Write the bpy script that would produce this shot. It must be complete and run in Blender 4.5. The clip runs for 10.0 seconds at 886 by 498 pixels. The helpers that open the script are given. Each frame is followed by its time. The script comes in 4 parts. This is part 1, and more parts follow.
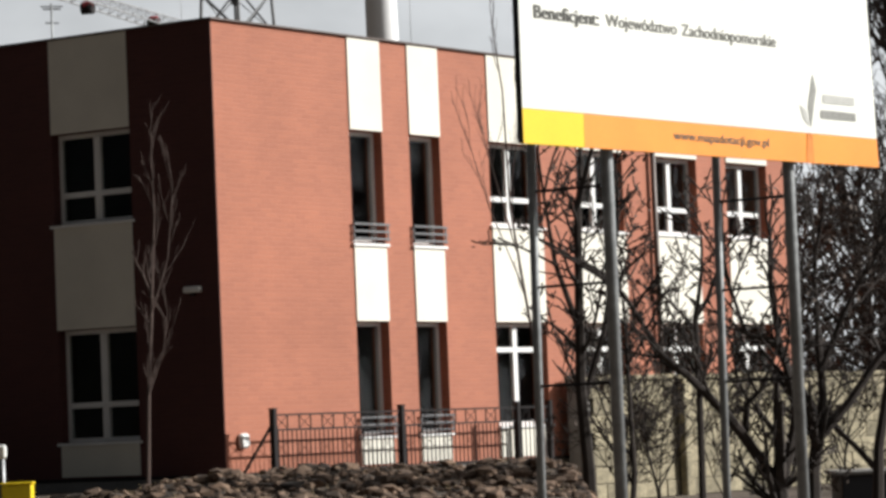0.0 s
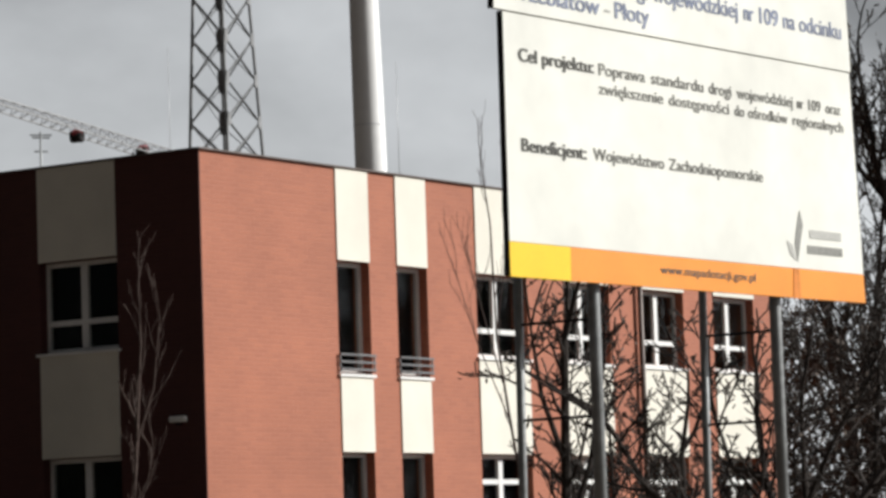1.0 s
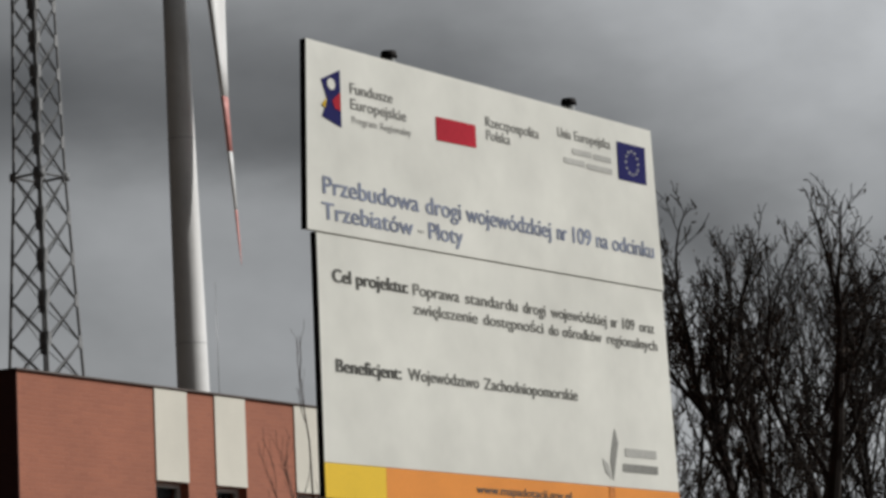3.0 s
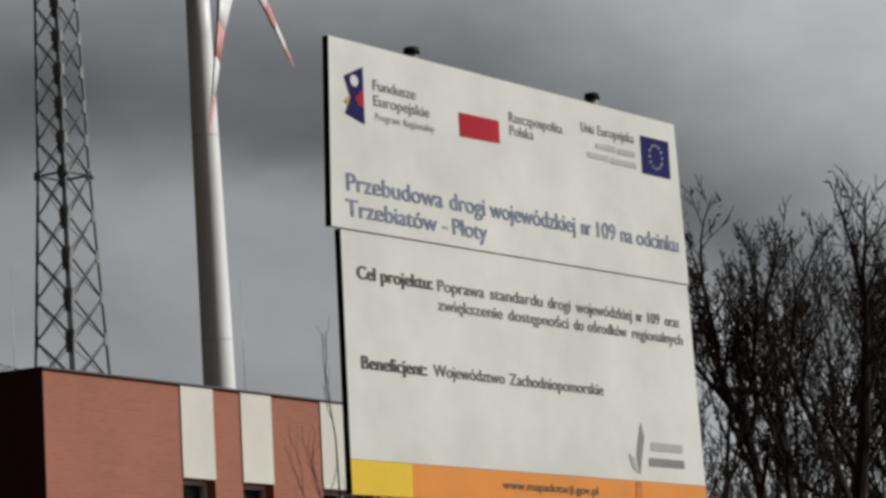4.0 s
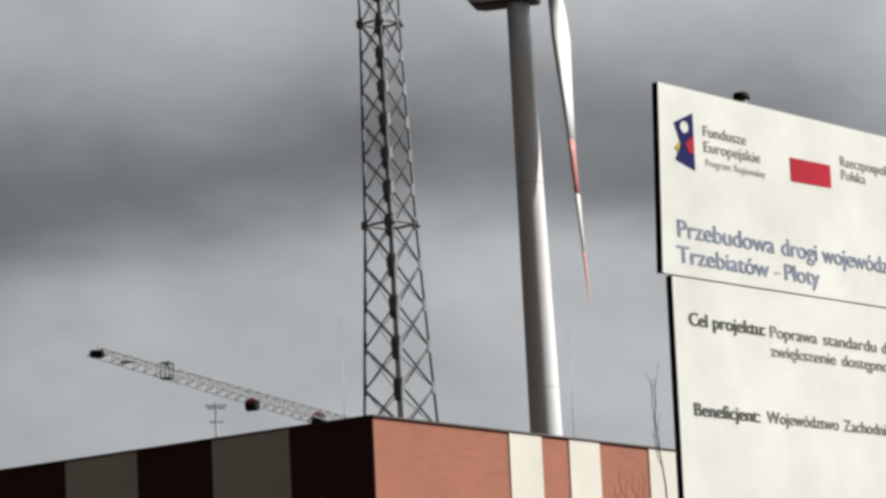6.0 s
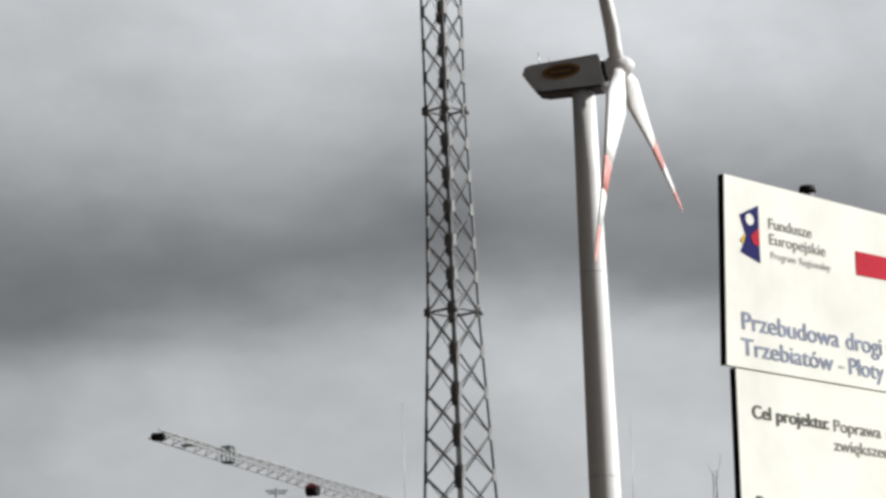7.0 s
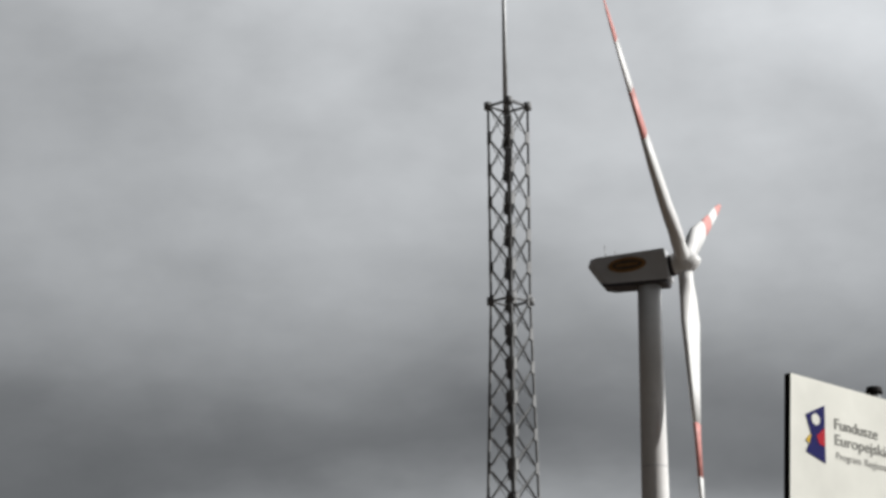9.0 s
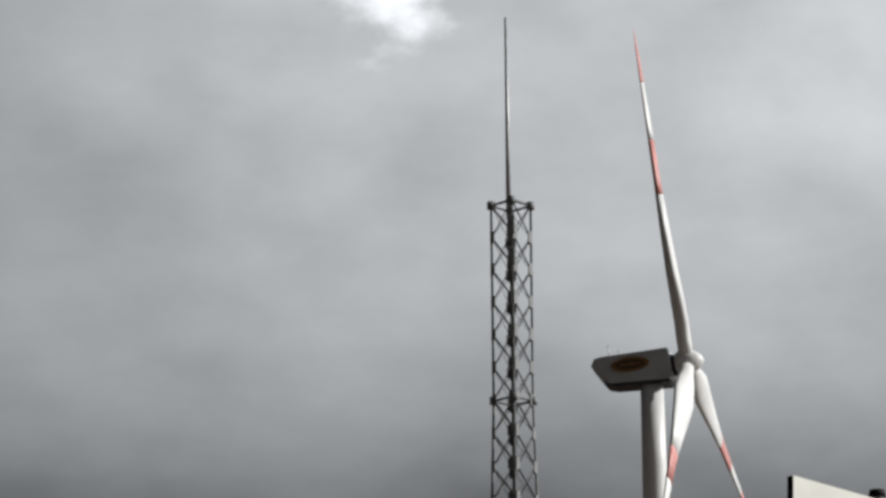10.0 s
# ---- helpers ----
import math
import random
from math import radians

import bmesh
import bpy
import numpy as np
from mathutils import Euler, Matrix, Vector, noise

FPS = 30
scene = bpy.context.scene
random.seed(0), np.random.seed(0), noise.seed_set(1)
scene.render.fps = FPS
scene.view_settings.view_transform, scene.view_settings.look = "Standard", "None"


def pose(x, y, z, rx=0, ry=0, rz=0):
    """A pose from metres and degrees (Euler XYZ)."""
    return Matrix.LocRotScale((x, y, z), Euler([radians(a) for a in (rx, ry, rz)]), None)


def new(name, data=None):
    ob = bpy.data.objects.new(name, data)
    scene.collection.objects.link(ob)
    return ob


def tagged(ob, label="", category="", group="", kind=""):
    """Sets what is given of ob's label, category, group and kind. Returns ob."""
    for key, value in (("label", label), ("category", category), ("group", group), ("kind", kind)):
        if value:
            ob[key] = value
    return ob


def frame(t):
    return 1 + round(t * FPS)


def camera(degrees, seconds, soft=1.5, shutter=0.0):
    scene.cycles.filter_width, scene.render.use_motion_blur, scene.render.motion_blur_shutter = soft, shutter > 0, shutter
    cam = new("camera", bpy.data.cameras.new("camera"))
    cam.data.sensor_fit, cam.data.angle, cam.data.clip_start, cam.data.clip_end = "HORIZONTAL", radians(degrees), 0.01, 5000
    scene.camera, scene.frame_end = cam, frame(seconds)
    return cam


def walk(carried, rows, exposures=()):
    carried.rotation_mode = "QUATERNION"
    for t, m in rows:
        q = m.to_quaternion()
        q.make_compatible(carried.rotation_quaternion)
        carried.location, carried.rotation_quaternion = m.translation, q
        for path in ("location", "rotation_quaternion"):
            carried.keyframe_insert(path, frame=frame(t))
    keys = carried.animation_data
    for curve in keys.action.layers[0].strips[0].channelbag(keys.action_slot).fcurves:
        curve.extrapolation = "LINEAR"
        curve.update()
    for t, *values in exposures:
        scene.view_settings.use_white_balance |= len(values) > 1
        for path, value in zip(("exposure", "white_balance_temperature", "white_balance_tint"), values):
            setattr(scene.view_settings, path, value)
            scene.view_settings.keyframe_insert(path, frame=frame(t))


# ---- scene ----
cam = camera(15.58, 10.0, soft=3.2)
PATH = [
    (0, -0.021, 0.000, 1.558, 93.207, 2.341, 0.384),
    (0.1, -0.022, 0.000, 1.560, 93.319, 2.241, 0.467),
    (0.2, -0.023, 0.000, 1.562, 93.718, 2.141, 0.598),
    (0.3, -0.023, 0.000, 1.563, 93.851, 2.040, 0.500),
    (0.4, -0.024, 0.000, 1.565, 94.070, 1.940, 0.272),
    (0.5, -0.025, 0.000, 1.567, 94.152, 1.840, 0.280),
    (0.6, -0.023, 0.000, 1.567, 94.507, 1.855, 0.157),
    (0.7, -0.021, 0.000, 1.568, 94.642, 1.870, 0.201),
    (0.8, -0.020, 0.000, 1.568, 95.011, 1.886, 0.404),
    (0.9, -0.018, 0.000, 1.569, 95.233, 1.901, 0.347),
    (1, -0.016, 0.000, 1.569, 95.510, 1.916, 0.127),
    (1.1, -0.013, 0.000, 1.568, 95.533, 1.923, 0.105),
    (1.2, -0.011, 0.000, 1.568, 95.740, 1.930, -0.051),
    (1.3, -0.008, 0.000, 1.567, 95.895, 1.936, -0.277),
    (1.4, -0.006, 0.000, 1.567, 96.120, 1.943, -0.543),
    (1.5, -0.003, 0.000, 1.566, 96.186, 1.950, -0.678),
    (1.6, 0.002, 0.000, 1.569, 96.318, 2.005, -1.204),
    (1.7, 0.006, 0.000, 1.572, 96.451, 2.061, -1.540),
    (1.8, 0.011, 0.000, 1.576, 96.678, 2.116, -2.115),
    (1.9, 0.015, 0.000, 1.579, 96.804, 2.172, -2.311),
    (2, 0.020, 0.000, 1.582, 97.104, 2.227, -2.657),
    (2.1, 0.022, 0.000, 1.582, 97.219, 2.325, -2.762),
    (2.2, 0.023, 0.000, 1.582, 97.500, 2.423, -2.929),
    (2.3, 0.025, 0.000, 1.583, 97.672, 2.522, -3.025),
    (2.4, 0.026, 0.000, 1.583, 98.047, 2.620, -3.043),
    (2.5, 0.028, 0.000, 1.583, 98.244, 2.718, -3.052),
    (2.6, 0.030, 0.000, 1.584, 98.622, 2.710, -3.027),
    (2.7, 0.033, 0.000, 1.585, 98.774, 2.702, -2.995),
    (2.8, 0.035, 0.000, 1.586, 99.034, 2.693, -3.001),
    (2.9, 0.038, 0.000, 1.587, 99.146, 2.685, -2.989),
    (3, 0.040, 0.000, 1.588, 99.231, 2.677, -2.931),
    (3.1, 0.040, 0.000, 1.589, 99.151, 2.720, -2.971),
    (3.2, 0.041, 0.000, 1.589, 99.207, 2.764, -2.905),
    (4.3, 0.043, 0.000, 1.598, 99.088, 3.239, -2.215),
    (4.4, 0.044, 0.000, 1.598, 98.916, 3.283, -2.150),
    (4.5, 0.044, 0.000, 1.599, 98.931, 3.326, -2.083),
    (4.6, 0.041, 0.000, 1.601, 99.007, 3.383, -1.623),
    (4.7, 0.039, 0.000, 1.603, 99.053, 3.440, -1.360),
    (4.8, 0.036, 0.000, 1.604, 99.141, 3.497, -0.847),
    (4.9, 0.034, 0.000, 1.606, 99.191, 3.554, -0.544),
    (5, 0.031, 0.000, 1.608, 99.333, 3.611, 0.168),
    (5.1, 0.027, 0.000, 1.608, 99.344, 3.560, 0.484),
    (5.2, 0.023, 0.000, 1.607, 99.339, 3.509, 1.069),
    (5.3, 0.020, 0.000, 1.607, 99.355, 3.457, 1.323),
    (5.4, 0.016, 0.000, 1.606, 99.365, 3.406, 1.828),
    (5.5, 0.012, 0.000, 1.606, 99.390, 3.355, 2.099),
    (5.6, 0.010, 0.000, 1.605, 99.501, 3.212, 2.363),
    (5.7, 0.008, 0.000, 1.604, 99.603, 3.069, 2.523),
    (5.8, 0.005, 0.000, 1.604, 99.885, 2.926, 2.916),
    (5.9, 0.003, 0.000, 1.603, 100.053, 2.783, 3.015),
    (6, 0.001, 0.000, 1.602, 100.279, 2.640, 3.336),
    (6.1, -0.001, 0.000, 1.603, 100.452, 2.501, 3.490),
    (6.2, -0.004, 0.000, 1.605, 100.644, 2.361, 3.715),
    (7.3, -0.007, 0.000, 1.615, 102.231, 1.396, 4.520),
    (7.4, -0.007, 0.000, 1.616, 102.348, 1.308, 4.683),
    (7.5, -0.007, 0.000, 1.617, 102.484, 1.220, 4.693),
    (7.6, -0.008, 0.000, 1.617, 102.816, 1.082, 4.708),
    (7.7, -0.008, 0.000, 1.616, 102.944, 0.945, 4.735),
    (7.8, -0.009, 0.000, 1.616, 103.115, 0.807, 4.588),
    (7.9, -0.009, 0.000, 1.615, 103.211, 0.670, 4.533),
    (8, -0.010, 0.000, 1.615, 103.366, 0.532, 4.598),
    (8.1, -0.011, 0.000, 1.618, 103.482, 0.488, 4.625),
    (8.2, -0.012, 0.000, 1.621, 103.725, 0.444, 4.681),
    (8.3, -0.014, 0.000, 1.623, 103.819, 0.399, 4.777),
    (8.4, -0.015, 0.000, 1.626, 104.027, 0.355, 5.025),
    (8.5, -0.016, 0.000, 1.629, 104.148, 0.311, 5.126),
    (8.6, -0.018, 0.000, 1.628, 104.605, 0.243, 5.149),
    (8.7, -0.020, 0.000, 1.627, 104.778, 0.175, 5.158),
    (8.8, -0.022, 0.000, 1.626, 105.041, 0.106, 5.156),
    (8.9, -0.024, 0.000, 1.625, 105.144, 0.038, 5.114),
    (9, -0.026, 0.000, 1.624, 105.215, -0.030, 5.032),
    (9.1, -0.026, 0.000, 1.627, 105.217, -0.014, 4.995),
    (9.2, -0.026, 0.000, 1.631, 105.288, 0.001, 4.958),
    (9.3, -0.025, 0.000, 1.634, 105.361, 0.017, 4.972),
    (9.4, -0.025, 0.000, 1.638, 105.711, 0.032, 4.872),
    (9.5, -0.025, 0.000, 1.641, 105.863, 0.048, 4.924),
    (9.6, -0.025, 0.000, 1.641, 106.181, 0.007, 5.055),
    (9.7, -0.024, 0.000, 1.641, 106.315, -0.034, 5.084),
    (9.8, -0.024, 0.000, 1.641, 106.577, -0.075, 5.042),
    (9.9, -0.023, 0.000, 1.641, 106.672, -0.116, 5.071),
    (10, -0.023, 0.000, 1.641, 106.966, -0.157, 5.050),
]
EXPOSURES = [(0.0, 0.6), (1.0, 0.35), (1.5, -0.05), (2.0, -0.42), (2.5, -0.50), (4.5, -0.48), (5.0, -0.33), (5.5, -0.12), (6.0, 0.12), (6.2, 0.18), (7.5, 0.36), (8.0, 0.30), (8.5, 0.10), (9.0, -0.04), (9.5, -0.09), (10.0, -0.17)]
walk(cam, [(t, pose(x, y, z, rx, ry, rz)) for t, x, y, z, rx, ry, rz in PATH], EXPOSURES)

# ---- light ----
SUN_ELEVATION, SUN_AZIMUTH = radians(29), radians(4)   # azimuth from +x towards +y
to_sun = Vector((math.cos(SUN_AZIMUTH) * math.cos(SUN_ELEVATION), math.sin(SUN_AZIMUTH) * math.cos(SUN_ELEVATION), math.sin(SUN_ELEVATION)))
sun_data = bpy.data.lights.new("sun", "SUN")
sun_data.energy, sun_data.angle, sun_data.color = 4.1, radians(0.6), (1.0, 0.98, 0.945)
sun = new("sun", sun_data)
sun.matrix_world = Matrix.Translation((60, 0, 60)) @ (-to_sun).to_track_quat("-Z", "Y").to_matrix().to_4x4()


GAP = (-0.097, 0.924, 0.371)


def build_world():
    """Broken cloud under a clear sky: a dark bank low over the land, paler above and below."""
    world = bpy.data.worlds.new("cloudy_sky")
    scene.world = world
    world.use_nodes = True
    nt = world.node_tree
    nt.nodes.clear()
    N, L = nt.nodes.new, nt.links.new
    out, bg = N("ShaderNodeOutputWorld"), N("ShaderNodeBackground")
    sky = N("ShaderNodeTexSky")
    sky.sky_type, sky.sun_disc = "NISHITA", False
    sky.sun_elevation, sky.sun_rotation = SUN_ELEVATION, radians(90) - SUN_AZIMUTH
    tc = N("ShaderNodeTexCoord")
    sep = N("ShaderNodeSeparateXYZ")
    L(tc.outputs["Generated"], sep.inputs[0])
    # broad billows bend the height at which the bank lies
    mp = N("ShaderNodeMapping")
    mp.inputs["Scale"].default_value = (9, 9, 22)
    L(tc.outputs["Generated"], mp.inputs[0])
    big = N("ShaderNodeTexNoise")
    big.inputs["Scale"].default_value, big.inputs["Detail"].default_value, big.inputs["Roughness"].default_value = 1.0, 6, 0.5
    L(mp.outputs[0], big.inputs["Vector"])
    bend = N("ShaderNodeMath")
    bend.operation = "MULTIPLY_ADD"
    bend.inputs[1].default_value, bend.inputs[2].default_value = 0.05, -0.025
    L(big.outputs["Fac"], bend.inputs[0])
    add = N("ShaderNodeMath")
    add.operation = "ADD"
    L(sep.outputs["Z"], add.inputs[0])
    L(bend.outputs[0], add.inputs[1])
    # the bank thins out towards the sun and hangs lower on the other side
    height = add.outputs[0]
    for lo, hi, gain in ((0.06, 0.18, 0.07), (-0.06, -0.22, 0.010)):
        edge = N("ShaderNodeMapRange")
        edge.inputs["From Min"].default_value, edge.inputs["From Max"].default_value = lo, hi
        edge.inputs["To Min"].default_value, edge.inputs["To Max"].default_value = 0.0, gain
        L(sep.outputs["X"], edge.inputs["Value"])
        more = N("ShaderNodeMath")
        L(height, more.inputs[0])
        L(edge.outputs["Result"], more.inputs[1])
        height = more.outputs[0]
    ramp = N("ShaderNodeValToRGB")
    cr = ramp.color_ramp
    cr.interpolation = "B_SPLINE"
    stops = [(0.0, 0.41), (0.145, 0.40), (0.176, 0.42), (0.192, 0.23), (0.207, 0.128), (0.234, 0.315), (0.268, 0.47), (0.315, 0.58), (0.36, 0.66), (0.45, 0.60), (1.0, 0.48)]
    while len(cr.elements) < len(stops):
        cr.elements.new(0.5)
    for e, (p, v) in zip(cr.elements, stops):
        e.position, e.color = p, (v * 0.97, v, v * 1.03, 1)
    L(height, ramp.inputs[0])
    # finer wisps
    mp2 = N("ShaderNodeMapping")
    mp2.inputs["Scale"].default_value = (15, 15, 24)
    L(tc.outputs["Generated"], mp2.inputs[0])
    fine = N("ShaderNodeTexNoise")
    fine.inputs["Scale"].default_value, fine.inputs["Detail"].default_value = 1.0, 9
    L(mp2.outputs[0], fine.inputs["Vector"])
    lift = N("ShaderNodeMapRange")
    lift.inputs["From Min"].default_value, lift.inputs["From Max"].default_value = 0.25, 0.75
    lift.inputs["To Min"].default_value, lift.inputs["To Max"].default_value = 0.80, 1.2
    L(fine.outputs["Fac"], lift.inputs["Value"])
    mul = N("ShaderNodeMix")
    mul.data_type, mul.blend_type = "RGBA", "MULTIPLY"
    mul.inputs["Factor"].default_value = 1.0
    L(ramp.outputs["Color"], mul.inputs["A"])
    L(lift.outputs["Result"], mul.inputs["B"])
    # unseen sky behind is dimmed to deepen the gable's shade; brighter towards the sun's side
    way = N("ShaderNodeVectorMath")
    way.operation = "DOT_PRODUCT"
    way.inputs[1].default_value = (0.85, 0.52, 0.0)
    L(tc.outputs["Generated"], way.inputs[0])
    deep = N("ShaderNodeValToRGB")
    steps = [(0.0, 0.052), (0.15, 0.17), (0.28, 0.645), (0.36, 0.93), (0.46, 0.985), (0.58, 1.2), (0.66, 1.4), (1.0, 2.05)]
    while len(deep.color_ramp.elements) < len(steps):
        deep.color_ramp.elements.new(0.5)
    for e, (p, v) in zip(deep.color_ramp.elements, steps):
        e.position, e.color = p, (v, v, v, 1)
    L(way.outputs["Value"], deep.inputs[0])
    dimmed = N("ShaderNodeMix")
    dimmed.data_type, dimmed.blend_type = "RGBA", "MULTIPLY"
    dimmed.inputs["Factor"].default_value = 1.0
    L(mul.outputs["Result"], dimmed.inputs["A"])
    L(deep.outputs["Color"], dimmed.inputs["B"])
    # a bright break in the cloud, high up
    gap = N("ShaderNodeVectorMath")
    gap.operation = "DISTANCE"
    gap.inputs[1].default_value = GAP
    L(tc.outputs["Generated"], gap.inputs[0])
    rag = N("ShaderNodeMath")
    rag.operation = "MULTIPLY_ADD"
    rag.inputs[1].default_value = -0.09
    L(fine.outputs["Fac"], rag.inputs[0])
    L(gap.outputs["Value"], rag.inputs[2])
    shine = N("ShaderNodeMapRange")
    shine.interpolation_type = "SMOOTHSTEP"
    shine.inputs["From Min"].default_value, shine.inputs["From Max"].default_value = -0.037, -0.021
    shine.inputs["To Min"].default_value, shine.inputs["To Max"].default_value = 2.2, 1.0
    L(rag.outputs[0], shine.inputs["Value"])
    lit = N("ShaderNodeMix")
    lit.data_type, lit.blend_type = "RGBA", "MULTIPLY"
    lit.inputs["Factor"].default_value = 1.0
    L(dimmed.outputs["Result"], lit.inputs["A"])
    L(shine.outputs["Result"], lit.inputs["B"])
    # a little of the clear sky's own colour through the cloud
    thin = N("ShaderNodeMix")
    thin.data_type, thin.blend_type = "RGBA", "MIX"
    thin.inputs["Factor"].default_value = 0.03
    dim = N("ShaderNodeMix")
    dim.data_type, dim.blend_type = "RGBA", "MULTIPLY"
    dim.inputs["Factor"].default_value = 1.0
    dim.inputs["B"].default_value = (0.1, 0.1, 0.1, 1)
    L(sky.outputs["Color"], dim.inputs["A"])
    L(lit.outputs["Result"], thin.inputs["A"])
    L(dim.outputs["Result"], thin.inputs["B"])
    L(thin.outputs["Result"], bg.inputs["Color"])
    bg.inputs["Strength"].default_value = 1.0
    L(bg.outputs[0], out.inputs[0])


build_world()


# ---- materials ----
def material(name, color, rough=0.7, metal=0.0, grain=40.0, vary=0.15, stain=1.2, stain_amount=0.2, bump=0.15, spec=0.5, vector="Object"):
    """A painted, stone or metal surface: grain and stains at two scales, with fine relief."""
    mat = bpy.data.materials.new(name)
    mat.use_nodes = True
    nt = mat.node_tree
    N, L = nt.nodes.new, nt.links.new
    b = nt.nodes["Principled BSDF"]
    b.inputs["Roughness"].default_value, b.inputs["Metallic"].default_value = rough, metal
    b.inputs["Specular IOR Level"].default_value = spec
    tc = N("ShaderNodeTexCoord")
    n1, n2 = N("ShaderNodeTexNoise"), N("ShaderNodeTexNoise")
    n1.inputs["Scale"].default_value, n1.inputs["Detail"].default_value = grain, 4
    n2.inputs["Scale"].default_value, n2.inputs["Detail"].default_value = stain, 5
    for n in (n1, n2):
        L(tc.outputs[vector], n.inputs["Vector"])
    value = None
    for n, amount in ((n1, vary), (n2, stain_amount)):
        r = N("ShaderNodeMapRange")
        r.inputs["From Min"].default_value, r.inputs["From Max"].default_value = 0.3, 0.7
        r.inputs["To Min"].default_value, r.inputs["To Max"].default_value = 1 - amount, 1 + amount * 0.6
        L(n.outputs["Fac"], r.inputs["Value"])
        if value is None:
            value = r.outputs["Result"]
        else:
            m = N("ShaderNodeMath")
            m.operation = "MULTIPLY"
            L(value, m.inputs[0])
            L(r.outputs["Result"], m.inputs[1])
            value = m.outputs[0]
    mix = N("ShaderNodeMix")
    mix.data_type, mix.blend_type = "RGBA", "MULTIPLY"
    mix.inputs["Factor"].default_value = 1.0
    mix.inputs["A"].default_value = (*color, 1)
    L(value, mix.inputs["B"])
    L(mix.outputs["Result"], b.inputs["Base Color"])
    if bump:
        bp = N("ShaderNodeBump")
        bp.inputs["Strength"].default_value, bp.inputs["Distance"].default_value = bump, 0.01
        L(n1.outputs["Fac"], bp.inputs["Height"])
        L(bp.outputs[0], b.inputs["Normal"])
    return mat


def brick_material(name, color):
    """Clinker in stretcher bond; local x + y runs along either wall, z up."""
    mat = material(name, color, rough=0.8, vary=0.12, stain=0.5, stain_amount=0.12, bump=0)
    nt = mat.node_tree
    N, L = nt.nodes.new, nt.links.new
    b = nt.nodes["Principled BSDF"]
    old = b.inputs["Base Color"].links[0].from_socket
    tc, sep, comb, along = N("ShaderNodeTexCoord"), N("ShaderNodeSeparateXYZ"), N("ShaderNodeCombineXYZ"), N("ShaderNodeMath")
    L(tc.outputs["Object"], sep.inputs[0])
    L(sep.outputs["X"], along.inputs[0])
    L(sep.outputs["Y"], along.inputs[1])
    L(along.outputs[0], comb.inputs["X"])
    L(sep.outputs["Z"], comb.inputs["Y"])
    br = N("ShaderNodeTexBrick")
    br.inputs["Scale"].default_value = 1.0
    br.inputs["Brick Width"].default_value, br.inputs["Row Height"].default_value = 0.26, 0.077
    br.inputs["Mortar Size"].default_value, br.inputs["Bias"].default_value = 0.0065, 0.0
    br.inputs["Color1"].default_value, br.inputs["Color2"].default_value = (1.03, 1.01, 0.98, 1), (0.91, 0.89, 0.89, 1)
    br.inputs["Mortar"].default_value = (1.0, 1.12, 1.2, 1)
    L(comb.outputs[0], br.inputs["Vector"])
    mix = N("ShaderNodeMix")
    mix.data_type, mix.blend_type = "RGBA", "MULTIPLY"
    mix.inputs["Factor"].default_value = 1.0
    L(old, mix.inputs["A"])
    L(br.outputs["Color"], mix.inputs["B"])
    L(mix.outputs["Result"], b.inputs["Base Color"])
    bp = N("ShaderNodeBump")
    bp.inputs["Strength"].default_value, bp.inputs["Distance"].default_value = 0.6, 0.006
    bp.invert = True
    L(br.outputs["Fac"], bp.inputs["Height"])
    L(bp.outputs[0], b.inputs["Normal"])
    return mat


def glass_material():
    mat = bpy.data.materials.new("window_glass")
    mat.use_nodes = True
    b = mat.node_tree.nodes["Principled BSDF"]
    b.inputs["Base Color"].default_value = (0.55, 0.6, 0.6, 1)
    b.inputs["Transmission Weight"].default_value, b.inputs["Roughness"].default_value, b.inputs["IOR"].default_value = 1.0, 0.02, 1.17
    return mat


def ground_material():
    mat = material("earth_and_dry_grass", (0.095, 0.07, 0.05), rough=0.95, grain=9.0, vary=0.5, stain=1.1, stain_amount=0.5, bump=0.9)
    return mat


BRICK, GLASS, GROUND = brick_material("terracotta_brick", (0.385, 0.138, 0.08)), glass_material(), ground_material()
# the gable's copy of the brick, its shade put into a darker colour
SHADED_BRICK = brick_material("brick_darkened_for_shade", (0.085, 0.026, 0.022))
CREAM = material("cream_render", (0.74, 0.71, 0.62), rough=0.85, vary=0.05, stain=0.8, stain_amount=0.10, bump=0.1)
WHITE_FRAME = material("white_window_frame", (0.78, 0.78, 0.76), rough=0.4, vary=0.03, stain_amount=0.06, bump=0)
ROOF_TRIM = material("brown_roof_trim", (0.10, 0.075, 0.065), rough=0.5, metal=0.3)
PLINTH = material("grey_plinth", (0.22, 0.21, 0.195), rough=0.9, grain=20)
# near-black, so the darkness of unlit rooms is in the colour
ROOM = material("room_painted_dark", (0.035, 0.032, 0.03), rough=0.9)
MOTTLED_GREY = material("mottled_reflection_grey", (0.32, 0.32, 0.31), rough=0.9, grain=12, vary=0.3)
POST_STEEL = material("weathered_post_steel", (0.27, 0.28, 0.28), rough=0.5, metal=0.3, grain=18, vary=0.2, stain=3, stain_amount=0.25, bump=0.05)
GALVANISED = material("galvanised_steel", (0.50, 0.51, 0.52), rough=0.45, metal=0.35, grain=18, vary=0.2, stain=3, stain_amount=0.25, bump=0.05)
DARK_STEEL = material("dark_painted_steel", (0.018, 0.015, 0.015), rough=0.7, spec=0.2, bump=0.05)
GUARD = material("dark_grey_guard_paint", (0.16, 0.16, 0.165), rough=0.6, spec=0.3, bump=0.03)
BOARD_WHITE = material("white_board_film", (0.74, 0.74, 0.68), rough=0.7, grain=6, vary=0.03, stain=1.3, stain_amount=0.12, bump=0.02, spec=0.25)
